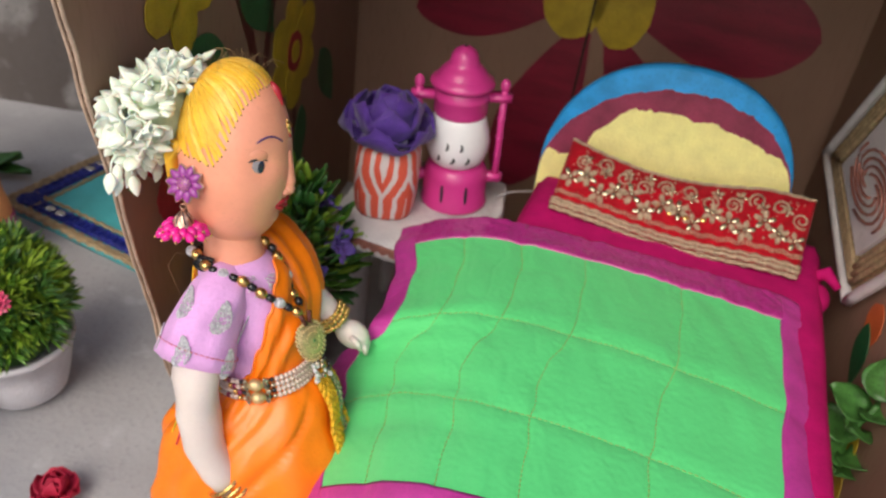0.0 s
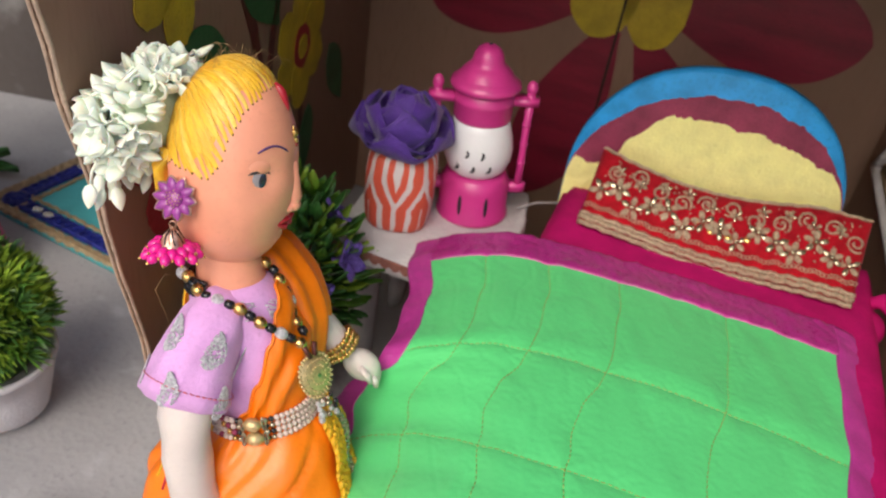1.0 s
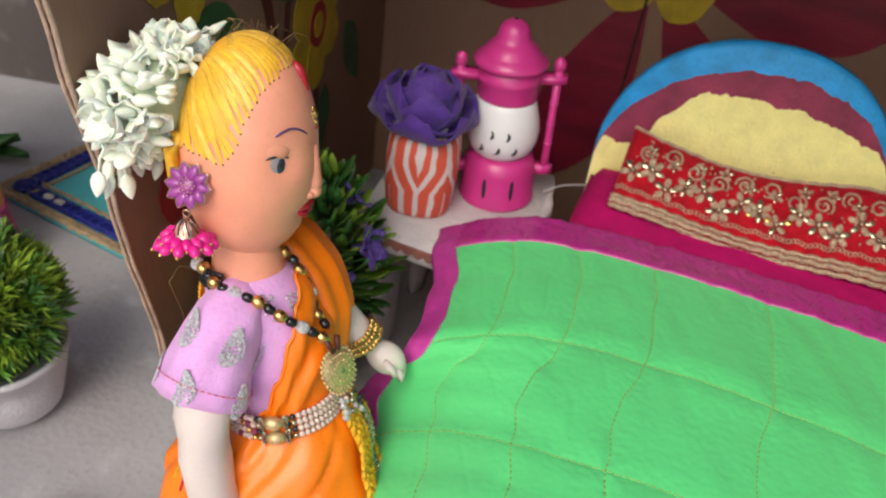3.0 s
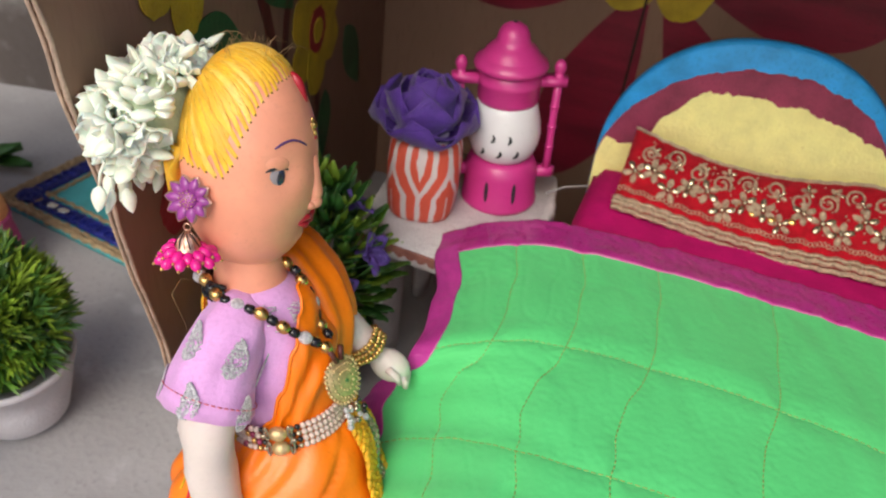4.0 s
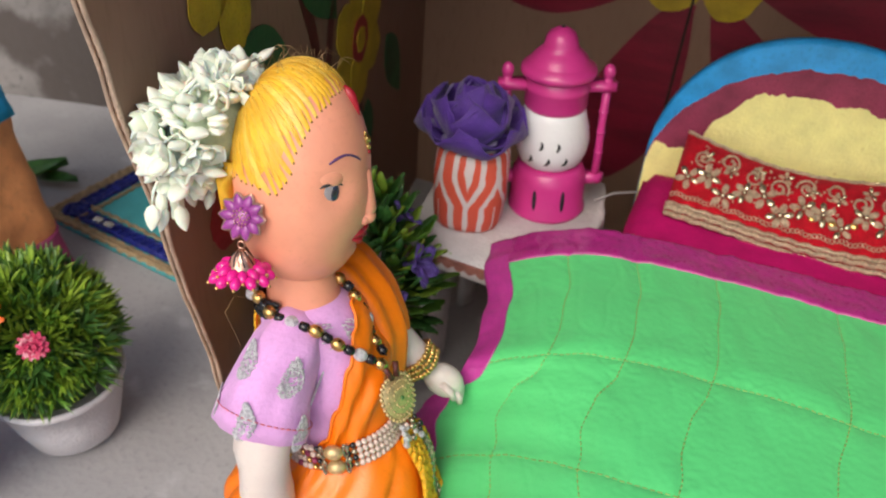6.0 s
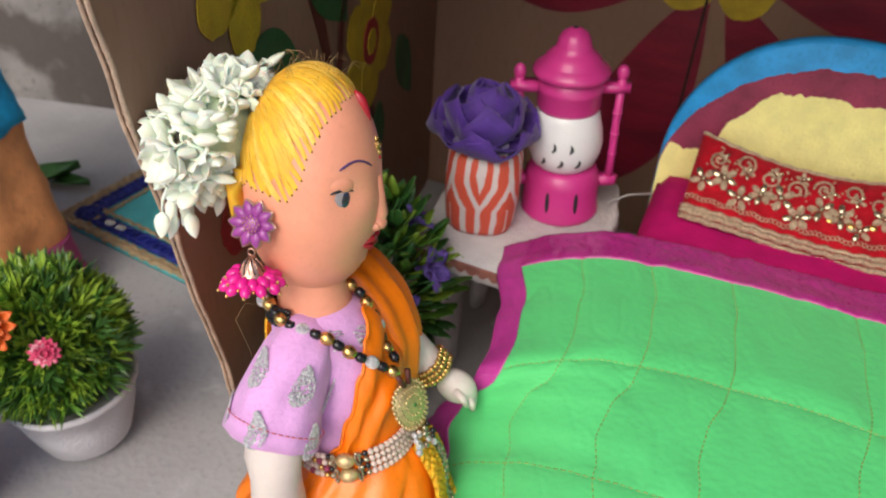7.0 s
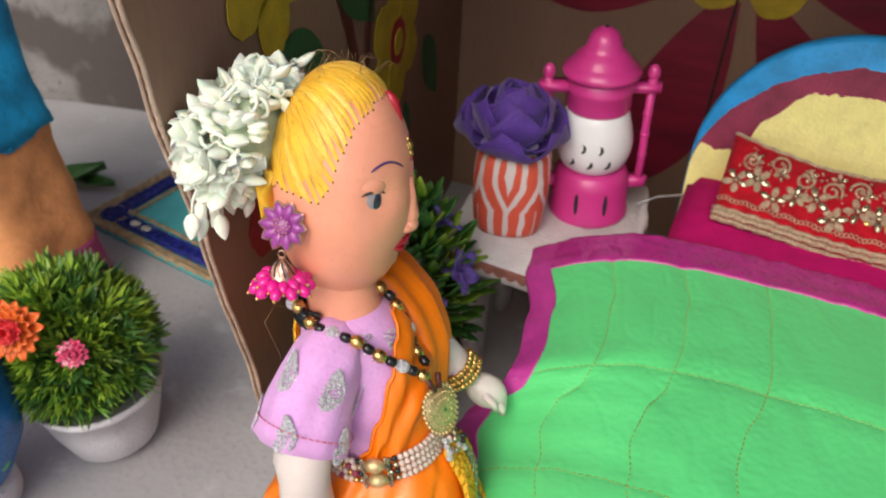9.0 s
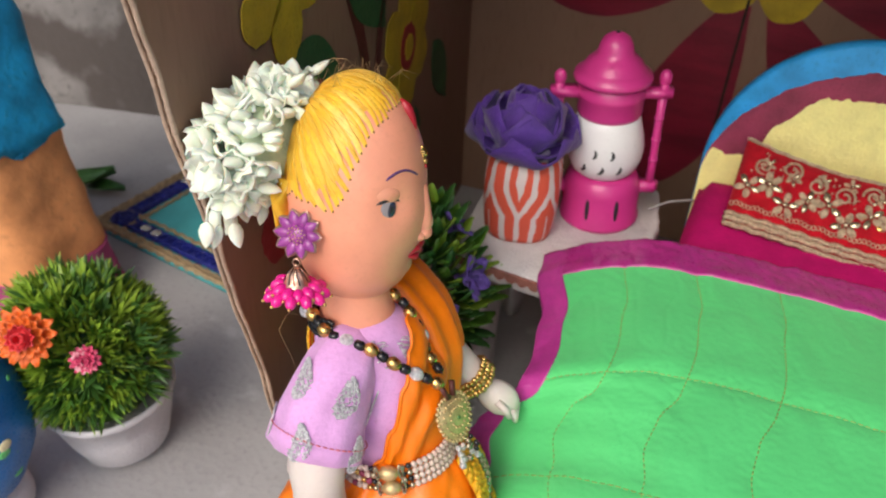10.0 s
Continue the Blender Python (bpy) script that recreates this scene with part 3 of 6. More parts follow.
def soft_block(u0, u1, v0, v1, z0, z1, r, material, nu=30, nv=36, sag=0.002):
    s = Shape()
    pts = []
    for j in range(nv):
        for i in range(nu):
            a, b = i / (nu - 1), j / (nv - 1)
            u, v = u0 + (u1 - u0) * a, v0 + (v1 - v0) * b
            e = min(u - u0, u1 - u, v - v0, v1 - v)
            d = max(0, r - e)
            z = z1 - (r - math.sqrt(max(0, r * r - d * d))) + sag * noise.noise(Vector((u * 25, v * 25, 4)))
            pts.append((u, v, z))
    k = nu * nv
    pts += [(p[0], p[1], z0) for p in pts[:k]]
    f = grid_faces(nv, nu) + [tuple(i + k for i in q) for q in grid_faces(nv, nu)]
    rim = list(range(nu)) + [i * nu + nu - 1 for i in range(1, nv)] + [(nv - 1) * nu + j for j in range(nu - 2, -1, -1)] + [i * nu for i in range(nv - 2, 0, -1)]
    f += [(rim[i], rim[(i + 1) % len(rim)], rim[(i + 1) % len(rim)] + k, rim[i] + k) for i in range(len(rim))]
    return s.add(pts, f, material)


pad = soft_block(-0.064, 0.178, 0.305, 0.644, 0.085, 0.146, 0.014, MAGENTA)
# Left foot lowered to stay hidden under the quilt, which is fitted to view.
pad.v = [(u, v, z - (0.045 * max(0, min(1, (0.50 - v) / 0.10)) * max(0, min(1, (0.06 - u) / 0.09)) if z > 0.0851 else 0)) for u, v, z in pad.v]
part("mattress", pad, bed, "magenta cloth-covered mattress, lowered at its left foot to clear the quilt")
part("bed_base", soft_block(-0.058, 0.172, 0.335, 0.640, -0.0264, 0.084, 0.004, MAGENTA), bed)
sh = Shape()
ball(sh, (0.173, 0.585, 0.128), (0.012, 0.016, 0.012), MAGENTA, None, 18, 12)
tube(sh, [(0.165, 0.600, 0.135), (0.178, 0.597, 0.146), (0.188, 0.590, 0.139)], [0.004, 0.006, 0.003], MAGENTA, 10)
part("cloth_knot", sh, bed, "bunched magenta corner of the bed cloth")

# quilt
LEFT_KEYS = ((0.235, -0.098), (0.30, -0.112), (0.33, -0.121), (0.352, -0.1285), (0.370, -0.127), (0.395, -0.1180), (0.425, -0.1175), (0.465, -0.1235), (0.515, -0.139), (0.56, -0.146))


def quilt_left(v):
    for (v0, u0), (v1, u1) in zip(LEFT_KEYS, LEFT_KEYS[1:]):
        if v <= v1:
            t = max(0, (v - v0) / (v1 - v0))
            t = t * t * (3 - 2 * t)
            return u0 + (u1 - u0) * t
    return LEFT_KEYS[-1][1]


Q_TOP, Q_BOT = 0.537, 0.235
BORDER_A0, BORDER_A1, BORDER_B0, BORDER_B1 = 0.047, 0.898, 0.108, 0.912
COLS = (0.150, 0.285, 0.438, 0.665)
ROWS = (0.435, 0.700)


QUILT_VIEW_POINT = room_pose(0, 0).inverted() @ VIEW_POINT


def clamp01(x):
    return max(0.0, min(1.0, x))


def quilt_point(a, b, h=0.0):
    """a across from the left edge, b from the head end to the foot."""
    v = Q_TOP + (Q_BOT - Q_TOP) * b
    ul = quilt_left(v)
    ur = 0.171 + 0.004 * noise.noise(Vector((v * 30, 1, 1)))
    u = ul + (ur - ul) * a
    v -= 0.024 * (1 - a) ** 5 * (1 - b)
    z = 0.1495 + 0.014 * math.sin(math.pi * a) * min(1, b * 2.2 + 0.15)
    z -= 0.021 * (1 - min(1, a / 0.24)) ** 1.7 + 0.013 * (1 - min(1, (1 - a) / 0.1)) ** 1.6
    if b > 0.93:
        z -= 0.02 * ((b - 0.93) / 0.07) ** 2
    puff = 1.0
    for c in COLS:
        puff = min(puff, abs(a - c + 0.03 * (b - 0.45)) / 0.03)
    for r in ROWS:
        puff = min(puff, abs(b - r) / 0.035)
    z += 0.0015 * min(1, puff) ** 0.5
    w1 = noise.noise(Vector((u * 60 + v * 25, v * 18, 2.2)))
    w2 = noise.noise(Vector((u * 150 - v * 60, v * 90, 5.1)))
    near = max(0, 1 - puff * 0.6)
    w3 = noise.noise(Vector((u * 330, v * 330, 9.0)))
    fold = abs(noise.noise(Vector((u * 42 + v * 16, v * 17 - u * 8, 7.7))))
    z += 0.0010 * w1 + 0.00012 * w2 + 0.0004 * near * w3 + 0.0011 * noise.noise(Vector((u * 75 + v * 22, v * 14 + u * 20, 7.7))) * max(0.25, 1 - 1.2 * a) - 0.0004 * max(0, 0.10 - fold) / 0.10 * max(0.1, 1 - 1.3 * a)
    rim = max(0, 1 - min(a, 1 - a, b) / 0.09)
    z += 0.0011 * rim * noise.noise(Vector((u * 190, v * 190, 3.0)))
    seam = math.exp(-((b - BORDER_B0 + 0.02) / 0.022) ** 2)
    z += 0.0016 * seam * (noise.noise(Vector((u * 170, v * 60, 6.0))) + 0.5)
    # Quilt points slide along camera rays: depth changes while the view stays.
    ray_slide = clamp01((b - 0.40) / 0.28)
    k = 0.955 + 0.19 * ray_slide * ray_slide * (3 - 2 * ray_slide) * (1 - clamp01(a / 0.36)) ** 1.2
    return QUILT_VIEW_POINT + (Vector((u, v, z + h)) - QUILT_VIEW_POINT) * k


quilt = thing("quilt", "green quilted doll blanket with magenta satin border on the bed", "quilt", room_pose(0, 0))
NA, NB = 130, 130


def cloth(a0, a1, b0, b1, material, na, nb, h=0.0):
    s = Shape()
    pts = [quilt_point(a0 + (a1 - a0) * i / (na - 1), b0 + (b1 - b0) * j / (nb - 1), h) for j in range(nb) for i in range(na)]
    k = len(pts)
    pts += [p - Vector((0, 0, 0.003)) for p in pts]
    f = grid_faces(nb, na) + [tuple(i + k for i in q) for q in grid_faces(nb, na)]
    rim = list(range(na)) + [i * na + na - 1 for i in range(1, nb)] + [(nb - 1) * na + j for j in range(na - 2, -1, -1)] + [i * na for i in range(nb - 2, 0, -1)]
    f += [(rim[i], rim[(i + 1) % len(rim)], rim[(i + 1) % len(rim)] + k, rim[i] + k) for i in range(len(rim))]
    return s.add(pts, f, material)


part("green_field", cloth(BORDER_A0 - 0.004, BORDER_A1 + 0.004, BORDER_B0 - 0.004, BORDER_B1, GREEN, 230, 230), quilt, "bright green quilted cotton field")
part("satin_border", cloth(0, BORDER_A0, 0, 1, SATIN, 14, 120, 0.0009), quilt, "magenta satin border strip")
part("satin_border", cloth(BORDER_A1, 1, 0, 1, SATIN, 14, 120, 0.0009), quilt, "magenta satin border strip")
part("satin_border", cloth(BORDER_A0 - 0.003, BORDER_A1 + 0.003, 0, BORDER_B0, SATIN_TOP, 260, 24, 0.0011), quilt, "mauve satin border strip")
part("satin_border", cloth(BORDER_A0 - 0.003, BORDER_A1 + 0.003, BORDER_B1, 1, SATIN, 120, 14, 0.0011), quilt, "magenta satin border strip")


def stitch_line(fixed, along_b):
    s = Shape()
    n = 75
    for i in range(n):
        t0, t1 = i / n, (i + 0.66) / n
        lo, hi = (BORDER_B0, BORDER_B1) if along_b else (BORDER_A0, BORDER_A1)
        pp = []
        for t in (t0, (t0 + t1) / 2, t1):
            q = lo + (hi - lo) * t
            wob = 0.004 * noise.noise(Vector((q * 6, fixed * 9, 0)))
            p = quilt_point(fixed + wob - 0.03 * (q - 0.45), q) if along_b else quilt_point(q, fixed + wob)
            pp.append(p + Vector((0, 0, 0.0002)))
        tube(s, pp, 0.00030, STITCH, 4)
    part("stitch_line", s, quilt, "ochre running stitch")


for c in COLS:
    stitch_line(c, True)
for r in ROWS:
    stitch_line(r, False)

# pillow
pillow = thing("pillow", "red velvet pillow embroidered with tarnished gold flowers", "pillow", view_scaled(0.945))
PA, PB = Vector((0.099, 0.566, 0.150)), Vector((0.286, 0.516, 0.150))
PDIR = (PB - PA)
PBACK = Vector((0.17, 0.62, 0.52)).normalized()
PNRM = PDIR.normalized().cross(PBACK).normalized()
if PNRM.z < 0:
    PNRM = -PNRM


def pillow_point(a, b, h=0.0):
    """a along the pillow, b from its front edge up its slope."""
    p = PA + PDIR * a + PBACK * ((0.066 - 0.010 * math.sin(math.pi * min(1, max(0, a * 1.25)))) * b)
    sag = 0.0035 * math.sin(3.1 * a + 0.4) * b
    bulge = 0.011 * (max(0, math.sin(math.pi * min(1, max(0, a)))) ** 0.35) * (max(0, math.sin(math.pi * min(1, max(0, b)))) ** 0.6)
    wav = 0.0013 * noise.noise(Vector((a * 14, b * 4, 0)))
    return p + PNRM * (bulge + wav + h) - Vector((0, 0, sag)) + Vector((0, 0, 0.003 * math.cos(6.5 * a) * (1 - b)))


sh = Shape()
na, nb = 60, 18
top = [pillow_point(i / (na - 1), j / (nb - 1)) for j in range(nb) for i in range(na)]
und = [pillow_point(i / (na - 1), j / (nb - 1)) - PNRM * (0.004 + 0.012 * math.sin(math.pi * j / (nb - 1)) ** 0.6) for j in range(nb) for i in range(na)]
k = na * nb
f = grid_faces(nb, na) + [tuple(i + k for i in q) for q in grid_faces(nb, na)]
rim = list(range(na)) + [i * na + na - 1 for i in range(1, nb)] + [(nb - 1) * na + j for j in range(na - 2, -1, -1)] + [i * na for i in range(nb - 2, 0, -1)]
f += [(rim[i], rim[(i + 1) % len(rim)], rim[(i + 1) % len(rim)] + k, rim[i] + k) for i in range(len(rim))]
sh.add(top + und, f, RED_VELVET)
part("cushion", sh, pillow, "red velvet cushion body")
for j, (b, rad, h) in enumerate(((-0.03, 0.0019, -0.0008), (0.025, 0.0019, 0.0006), (0.075, 0.0016, 0.0010), (0.97, 0.0013, 0.0005))):
    s = Shape()
    tube(s, [pillow_point(i / 120, b + 0.008 * math.sin(i * 0.9), h + 0.0003 * math.sin(i * 2.4)) for i in range(121)], rad, GOLD_THREAD, 6)
    part("piping", s, pillow, "pale gold corded piping")
s = Shape()
for i in range(70):
    a = 0.01 + 0.98 * i / 69
    c = pillow_point(a, 0.19 + 0.012 * math.sin(i * 1.3), 0.0006)
    ring = []
    for q in range(8):
        t = 2 * math.pi * q / 8
        ring.append(c + PDIR.normalized() * 0.0013 * math.cos(t) + PBACK * 0.0015 * math.sin(t))
    tube(s, ring, 0.00042, GOLD_THREAD, 4, True)
part("chain_trim", s, pillow, "gold chain-stitch row")


def motif_flower(a, b, r, n=6, turn=0.0, material=GOLD_THREAD):
    s = Shape()
    ud, vd = PDIR.normalized(), PBACK
    c = pillow_point(a, b, 0.0005)
    for i in range(n):
        t = turn + 2 * math.pi * i / n
        d = ud * math.cos(t) + vd * math.sin(t)
        q = Matrix((d, PNRM.cross(d), PNRM)).transposed()
        ball(s, c + d * r * 0.62, (r * 0.42, r * 0.27, 0.0011), material if i % 3 else SILVER_SEQUIN, q, 10, 6)
    bead(s, c + PNRM * 0.0008, r * 0.22, SILVER_SEQUIN, 8)
    part("embroidered_flower", s, pillow)


def motif_curl(a, b, r, turn=0.0, sign=1):
    s = Shape()
    ud, vd = PDIR.normalized(), PBACK
    c = pillow_point(a, b, 0.0008)
    pts = []
    for i in range(22):
        t = turn + sign * i * 0.42
        rr = r * (1 - 0.035 * i)
        pts.append(c + ud * rr * math.cos(t) + vd * rr * math.sin(t))
    tube(s, pts, 0.0009, GOLD_THREAD, 5)
    part("embroidered_scroll", s, pillow)


rnd = random.Random(5)
for i in range(15):
    a = 0.045 + 0.065 * i
    motif_flower(a, 0.42 + 0.10 * math.sin(i * 2.2), 0.0078 + 0.0015 * rnd.random(), 5 + i % 2, rnd.random() * 3)
for i in range(11):
    a = 0.07 + 0.088 * i
    motif_curl(a + 0.01, 0.70 + 0.07 * math.sin(i * 1.7), 0.0068, rnd.random() * 6, 1 if i % 2 else -1)
for i in range(10):
    a = 0.09 + 0.09 * i
    motif_flower(a, 0.74 - 0.08 * math.sin(i * 1.7), 0.0052, 5, rnd.random() * 3)
s = Shape()
for i in range(90):
    a = 0.03 + 0.94 * rnd.random()
    b = 0.28 + 0.6 * rnd.random()
    bead(s, pillow_point(a, b, 0.0006), 0.0006 + 0.0004 * rnd.random(), GOLD_THREAD, 6)
part("seed_beads", s, pillow)
for a, b in ((0.47, 0.38), (0.535, 0.36), (0.60, 0.38), (0.41, 0.47)):
    s = Shape()
    q = Matrix((PDIR.normalized(), PBACK, PNRM)).transposed()
    ball(s, pillow_point(a, b, 0.0012), (0.0028, 0.0022, 0.0008), GOLD, q, 10, 6)
    part("sequin", s, pillow, "bright gold sequin")

# ---- side table with vase and lantern ----
TZ = 0.118
table = thing("side_table", "white clay side table with brown scalloped edge paint", "table", view_scaled(0.94) @ room_pose(0, 0))
TOUT = []
corner = ((-0.206, 0.503), (-0.09, 0.495), (-0.082, 0.60), (-0.092, 0.650), (-0.185, 0.648), (-0.216, 0.60))
for (a, b), (c, d) in zip(corner, corner[1:] + corner[:1]):
    for i in range(14):
        t = i / 14
        TOUT.append((a + (c - a) * t + 0.0013 * noise.noise(Vector((a * 99 + t * 9, b, 0))), b + (d - b) * t + 0.0016 * noise.noise(Vector((t * 8, a * 77, 2)))))
sh = Shape()
nT = len(TOUT)
cu, cv = -0.145, 0.575
pts = []
for z, k in ((TZ - 0.0145, 0.97), (TZ - 0.012, 1.0), (TZ - 0.003, 1.0), (TZ, 0.975)):
    pts += [(cu + (a - cu) * k, cv + (b - cv) * k, z) for a, b in TOUT]
f = [tuple(range(nT)), tuple(range(3 * nT, 4 * nT))]
for L in range(3):
    f += [(L * nT + j, L * nT + (j + 1) % nT, (L + 1) * nT + (j + 1) % nT, (L + 1) * nT + j) for j in range(nT)]
sh.add(pts, f, WHITE_CLAY)
part("tabletop", sh, table, "rough white clay top")
sh = Shape()
pts, n = [], 0
for i in range(121):
    t = i / 120
    a, b = corner[0][0] + (corner[1][0] - corner[0][0]) * t, corner[0][1] + (corner[1][1] - corner[0][1]) * t
    dip = 0.0035 * abs(math.sin(i * 0.36)) + 0.001 * noise.noise(Vector((i * 0.2, 1, 1)))
    for y, z in ((-0.0016, TZ - 0.001), (-0.0016, TZ - 0.0045 - dip), (0.001, TZ - 0.0045 - dip), (0.001, TZ - 0.001)):
        pts.append((a, b + y, z))
sh.add(pts, grid_faces(121, 4, True), TERRACOTTA)
part("edge_trim", sh, table, "brown scalloped painted edge", smooth=False)
for (u0, v0), (u1, v1), w in (((-0.188, 0.53), (-0.192, 0.555), 0.014), ((-0.11, 0.52), (-0.11, 0.535), 0.012), ((-0.19, 0.63), (-0.195, 0.64), 0.012), ((-0.11, 0.63), (-0.11, 0.64), 0.012)):
    s = Shape()
    pts = []
    for k in range(9):
        t = k / 8
        r = w * (1.25 - 0.45 * t)
        cu2, cv2 = u0 + (u1 - u0) * t, v0 + (v1 - v0) * t
        for q in range(12):
            g = 2 * math.pi * q / 12
            pts.append((cu2 + r * 0.7 * math.cos(g), cv2 + r * 1.5 * math.sin(g), (TZ - 0.013) * (1 - t) - 0.0290 * t))
    s.add(pts, grid_faces(9, 12, True) + [tuple(range(12)), tuple(range(96, 108))], WHITE_CLAY)
    part("leg", s, table, "flared white clay leg")

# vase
vase = thing("vase", "coral vase with white ogee lines holding a purple bloom", "vase", view_scaled(0.94) @ pose(-0.035, 0.580, TZ) @ Matrix.Scale(1.06, 4))
sh = Shape()
prof = [(0.0001, 0), (0.018, 0.0), (0.0215, 0.0015), (0.0232, 0.006), (0.0245, 0.02), (0.0248, 0.04), (0.0240, 0.052), (0.0225, 0.0575), (0.0195, 0.0595), (0.0165, 0.059), (0.0155, 0.054), (0.015, 0.03), (0.0001, 0.029)]
lathe(sh, prof, VASE, seg=48, power=2.6)
part("vase_body", sh, vase, "coral painted body with white lines")
sh = Shape()
tube(sh, [(0.0180 * math.cos(g * 0.1963), 0.0180 * math.sin(g * 0.1963), 0.0592) for g in range(32)], 0.0012, WHITE_CLAY, 6, True)
part("rim", sh, vase, "chipped white rim")
bloom = thing("artificial_rose", "dark purple foam rose standing in the vase", "flower", view_scaled(0.94) @ pose(-0.038, 0.580, TZ + 0.056))


def rose(parent, r, material, rnd, layers=(4, 5, 6, 7), droop=0.2, name="petal"):
    for L, count in enumerate(layers):
        t = L / (len(layers) - 1)
        for i in range(count):
            a = 2 * math.pi * (i + 0.5 * (L % 2)) / count + rnd.uniform(-0.15, 0.15)
            d = Vector((math.cos(a), math.sin(a), 0))
            base = d * (0.06 * r + 0.16 * r * t) + Vector((0, 0, 0.12 * r * (1 - t)))
            tip = d * r * (0.30 + 0.72 * t) + Vector((0, 0, r * (1.12 - 0.66 * t ** 1.5 - (droop if L == len(layers) - 1 else 0)) + rnd.uniform(-0.08, 0.08) * r))
            s = Shape()
            petal(s, base, tip, r * (0.80 + 0.52 * t), material, Vector((0, 0, 1)) - d * 0.3, 0.40 - 0.14 * t, 0.0010, 11, 9, 0.85, 0.34, 0.10)
            part(name, s, parent)


rose(bloom, 0.040, PURPLE, random.Random(12), (3, 4, 5, 5, 6), droop=0.12)
sh = Shape()
tube(sh, [(0, 0, -0.028), (0, 0, -0.01), (0, 0, 0.012)], 0.002, LEAF, 8)
lathe(sh, [(0.0001, -0.003), (0.009, -0.002), (0.012, 0.004), (0.004, 0.008), (0.0001, 0.009)], LEAF, seg=14)
part("stem", sh, bloom, "dark green stem and cup")

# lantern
lantern = thing("toy_lantern", "pink and white plastic toy hurricane lantern", "lantern", view_scaled(0.94) @ pose(0.0212, 0.610, TZ, 0, -3.0, 6))


def lpart(name, prof, material, label=""):
    s = Shape()
    lathe(s, prof, material, seg=48)
    return part(name, s, lantern, label)


base_l = lpart("base", [(0.0001, 0), (0.0275, 0), (0.0285, 0.002), (0.0285, 0.004), (0.0272, 0.0055), (0.0272, 0.026), (0.0265, 0.031), (0.024, 0.036), (0.022, 0.038), (0.0001, 0.038)], PINK_PLASTIC, "pink ribbed base")
lpart("globe", [(0.0001, 0.037), (0.018, 0.038), (0.0225, 0.042), (0.0255, 0.050), (0.0264, 0.058), (0.0252, 0.067), (0.0225, 0.077), (0.0205, 0.084), (0.0001, 0.085)], WHITE_PLASTIC, "white plastic globe")
lpart("collar", [(0.0001, 0.082), (0.0212, 0.0825), (0.0220, 0.085), (0.0220, 0.095), (0.0228, 0.096), (0.0228, 0.0995), (0.0218, 0.101), (0.0218, 0.108), (0.0001, 0.109)], PINK_PLASTIC)
cap_l = lpart("cap", [(0.0001, 0.106), (0.0255, 0.107), (0.0262, 0.109), (0.0255, 0.1115), (0.0215, 0.1145), (0.0205, 0.1155), (0.0185, 0.1190), (0.0150, 0.1225), (0.0125, 0.1245), (0.0115, 0.1275), (0.0108, 0.131), (0.0085, 0.1352), (0.0045, 0.1378), (0.002, 0.1385), (0.0001, 0.1386)], PINK_PLASTIC, "pink stepped cap with vent hole")
s = Shape()
lathe(s, [(0.0001, 0.1382), (0.0016, 0.1383), (0.0016, 0.1390), (0.0001, 0.1391)], BLACK_INK, seg=12)
part("vent_hole", s, cap_l)
for sx in (1, -1):
    s = Shape()
    tube(s, [(sx * 0.0335, 0, 0.026), (sx * 0.034, 0, 0.045), (sx * 0.034, 0, 0.07), (sx * 0.0345, 0, 0.104)], [0.0032, 0.0028, 0.0028, 0.0032], PINK_PLASTIC, 12)
    for z in (0.046, 0.062, 0.078):
        lathe(s, [(0.0001, z - 0.001), (0.0034, z - 0.001), (0.0034, z + 0.001), (0.0001, z + 0.001)], PINK_PLASTIC, (sx * 0.034, 0, 0), 12)
    ball(s, (sx * 0.0345, 0, 0.1075), (0.0042, 0.0042, 0.0058), PINK_PLASTIC, None, 14, 10)
    part("side_post", s, lantern)
    s = Shape()
    slab(s, [(sx * 0.018, -0.006), (sx * 0.033, -0.0055), (sx * 0.040, -0.0045), (sx * 0.041, 0), (sx * 0.040, 0.0045), (sx * 0.033, 0.0055), (sx * 0.018, 0.006)], 0.0055, PINK_PLASTIC, lambda a, b, h: (a, b, 0.0950 + h))
    part("upper_arm", s, lantern)
    s = Shape()
    slab(s, [(sx * 0.022, -0.005), (sx * 0.037, -0.004), (sx * 0.040, 0), (sx * 0.037, 0.004), (sx * 0.022, 0.005)], 0.007, PINK_PLASTIC, lambda a, b, h: (a, b, 0.0215 + h))
    part("lower_arm", s, lantern)
for ang in (-115, -72):
    s = Shape()
    for k in range(1):
        a = radians(ang)
        c = Vector((0.0274 * math.cos(a), 0.0274 * math.sin(a), 0.0185))
        q = Matrix.Rotation(a, 3, "Z")
        ball(s, c, (0.0008, 0.0016, 0.0086), BLACK_INK, q, 10, 8)
    part("slot", s, base_l, "dark vertical slot")
for ang, z in ((-118, 0.062), (-92, 0.062), (-135, 0.051), (-106, 0.051), (-78, 0.051)):
    a = radians(ang)
    r = 0.0256 if z > 0.06 else 0.0252
    s = Shape()
    pts = []
    for i in range(9):
        t = -1.6 + 2.6 * i / 8
        aa = a + 0.13 * math.cos(t)
        pts.append((r * math.cos(aa), r * math.sin(aa), z + 0.0036 * math.sin(t)))
    tube(s, pts, [0.0002, 0.0006, 0.0010, 0.0013, 0.0014, 0.0013, 0.0010, 0.0006, 0.0002], BLACK_INK, 6)
    part("vent_mark", s, lantern, "black crescent vent mark")

# wire that leaves the lantern towards the headboard
wire = Shape()
wu = [Vector((0.058, 0.618, TZ + 0.004)), Vector((0.072, 0.628, TZ + 0.006)), Vector((0.090, 0.636, TZ + 0.005)), Vector((0.104, 0.650, TZ - 0.004))]
tube(wire, wu, 0.0009, GLASS_CLEAR, 6)
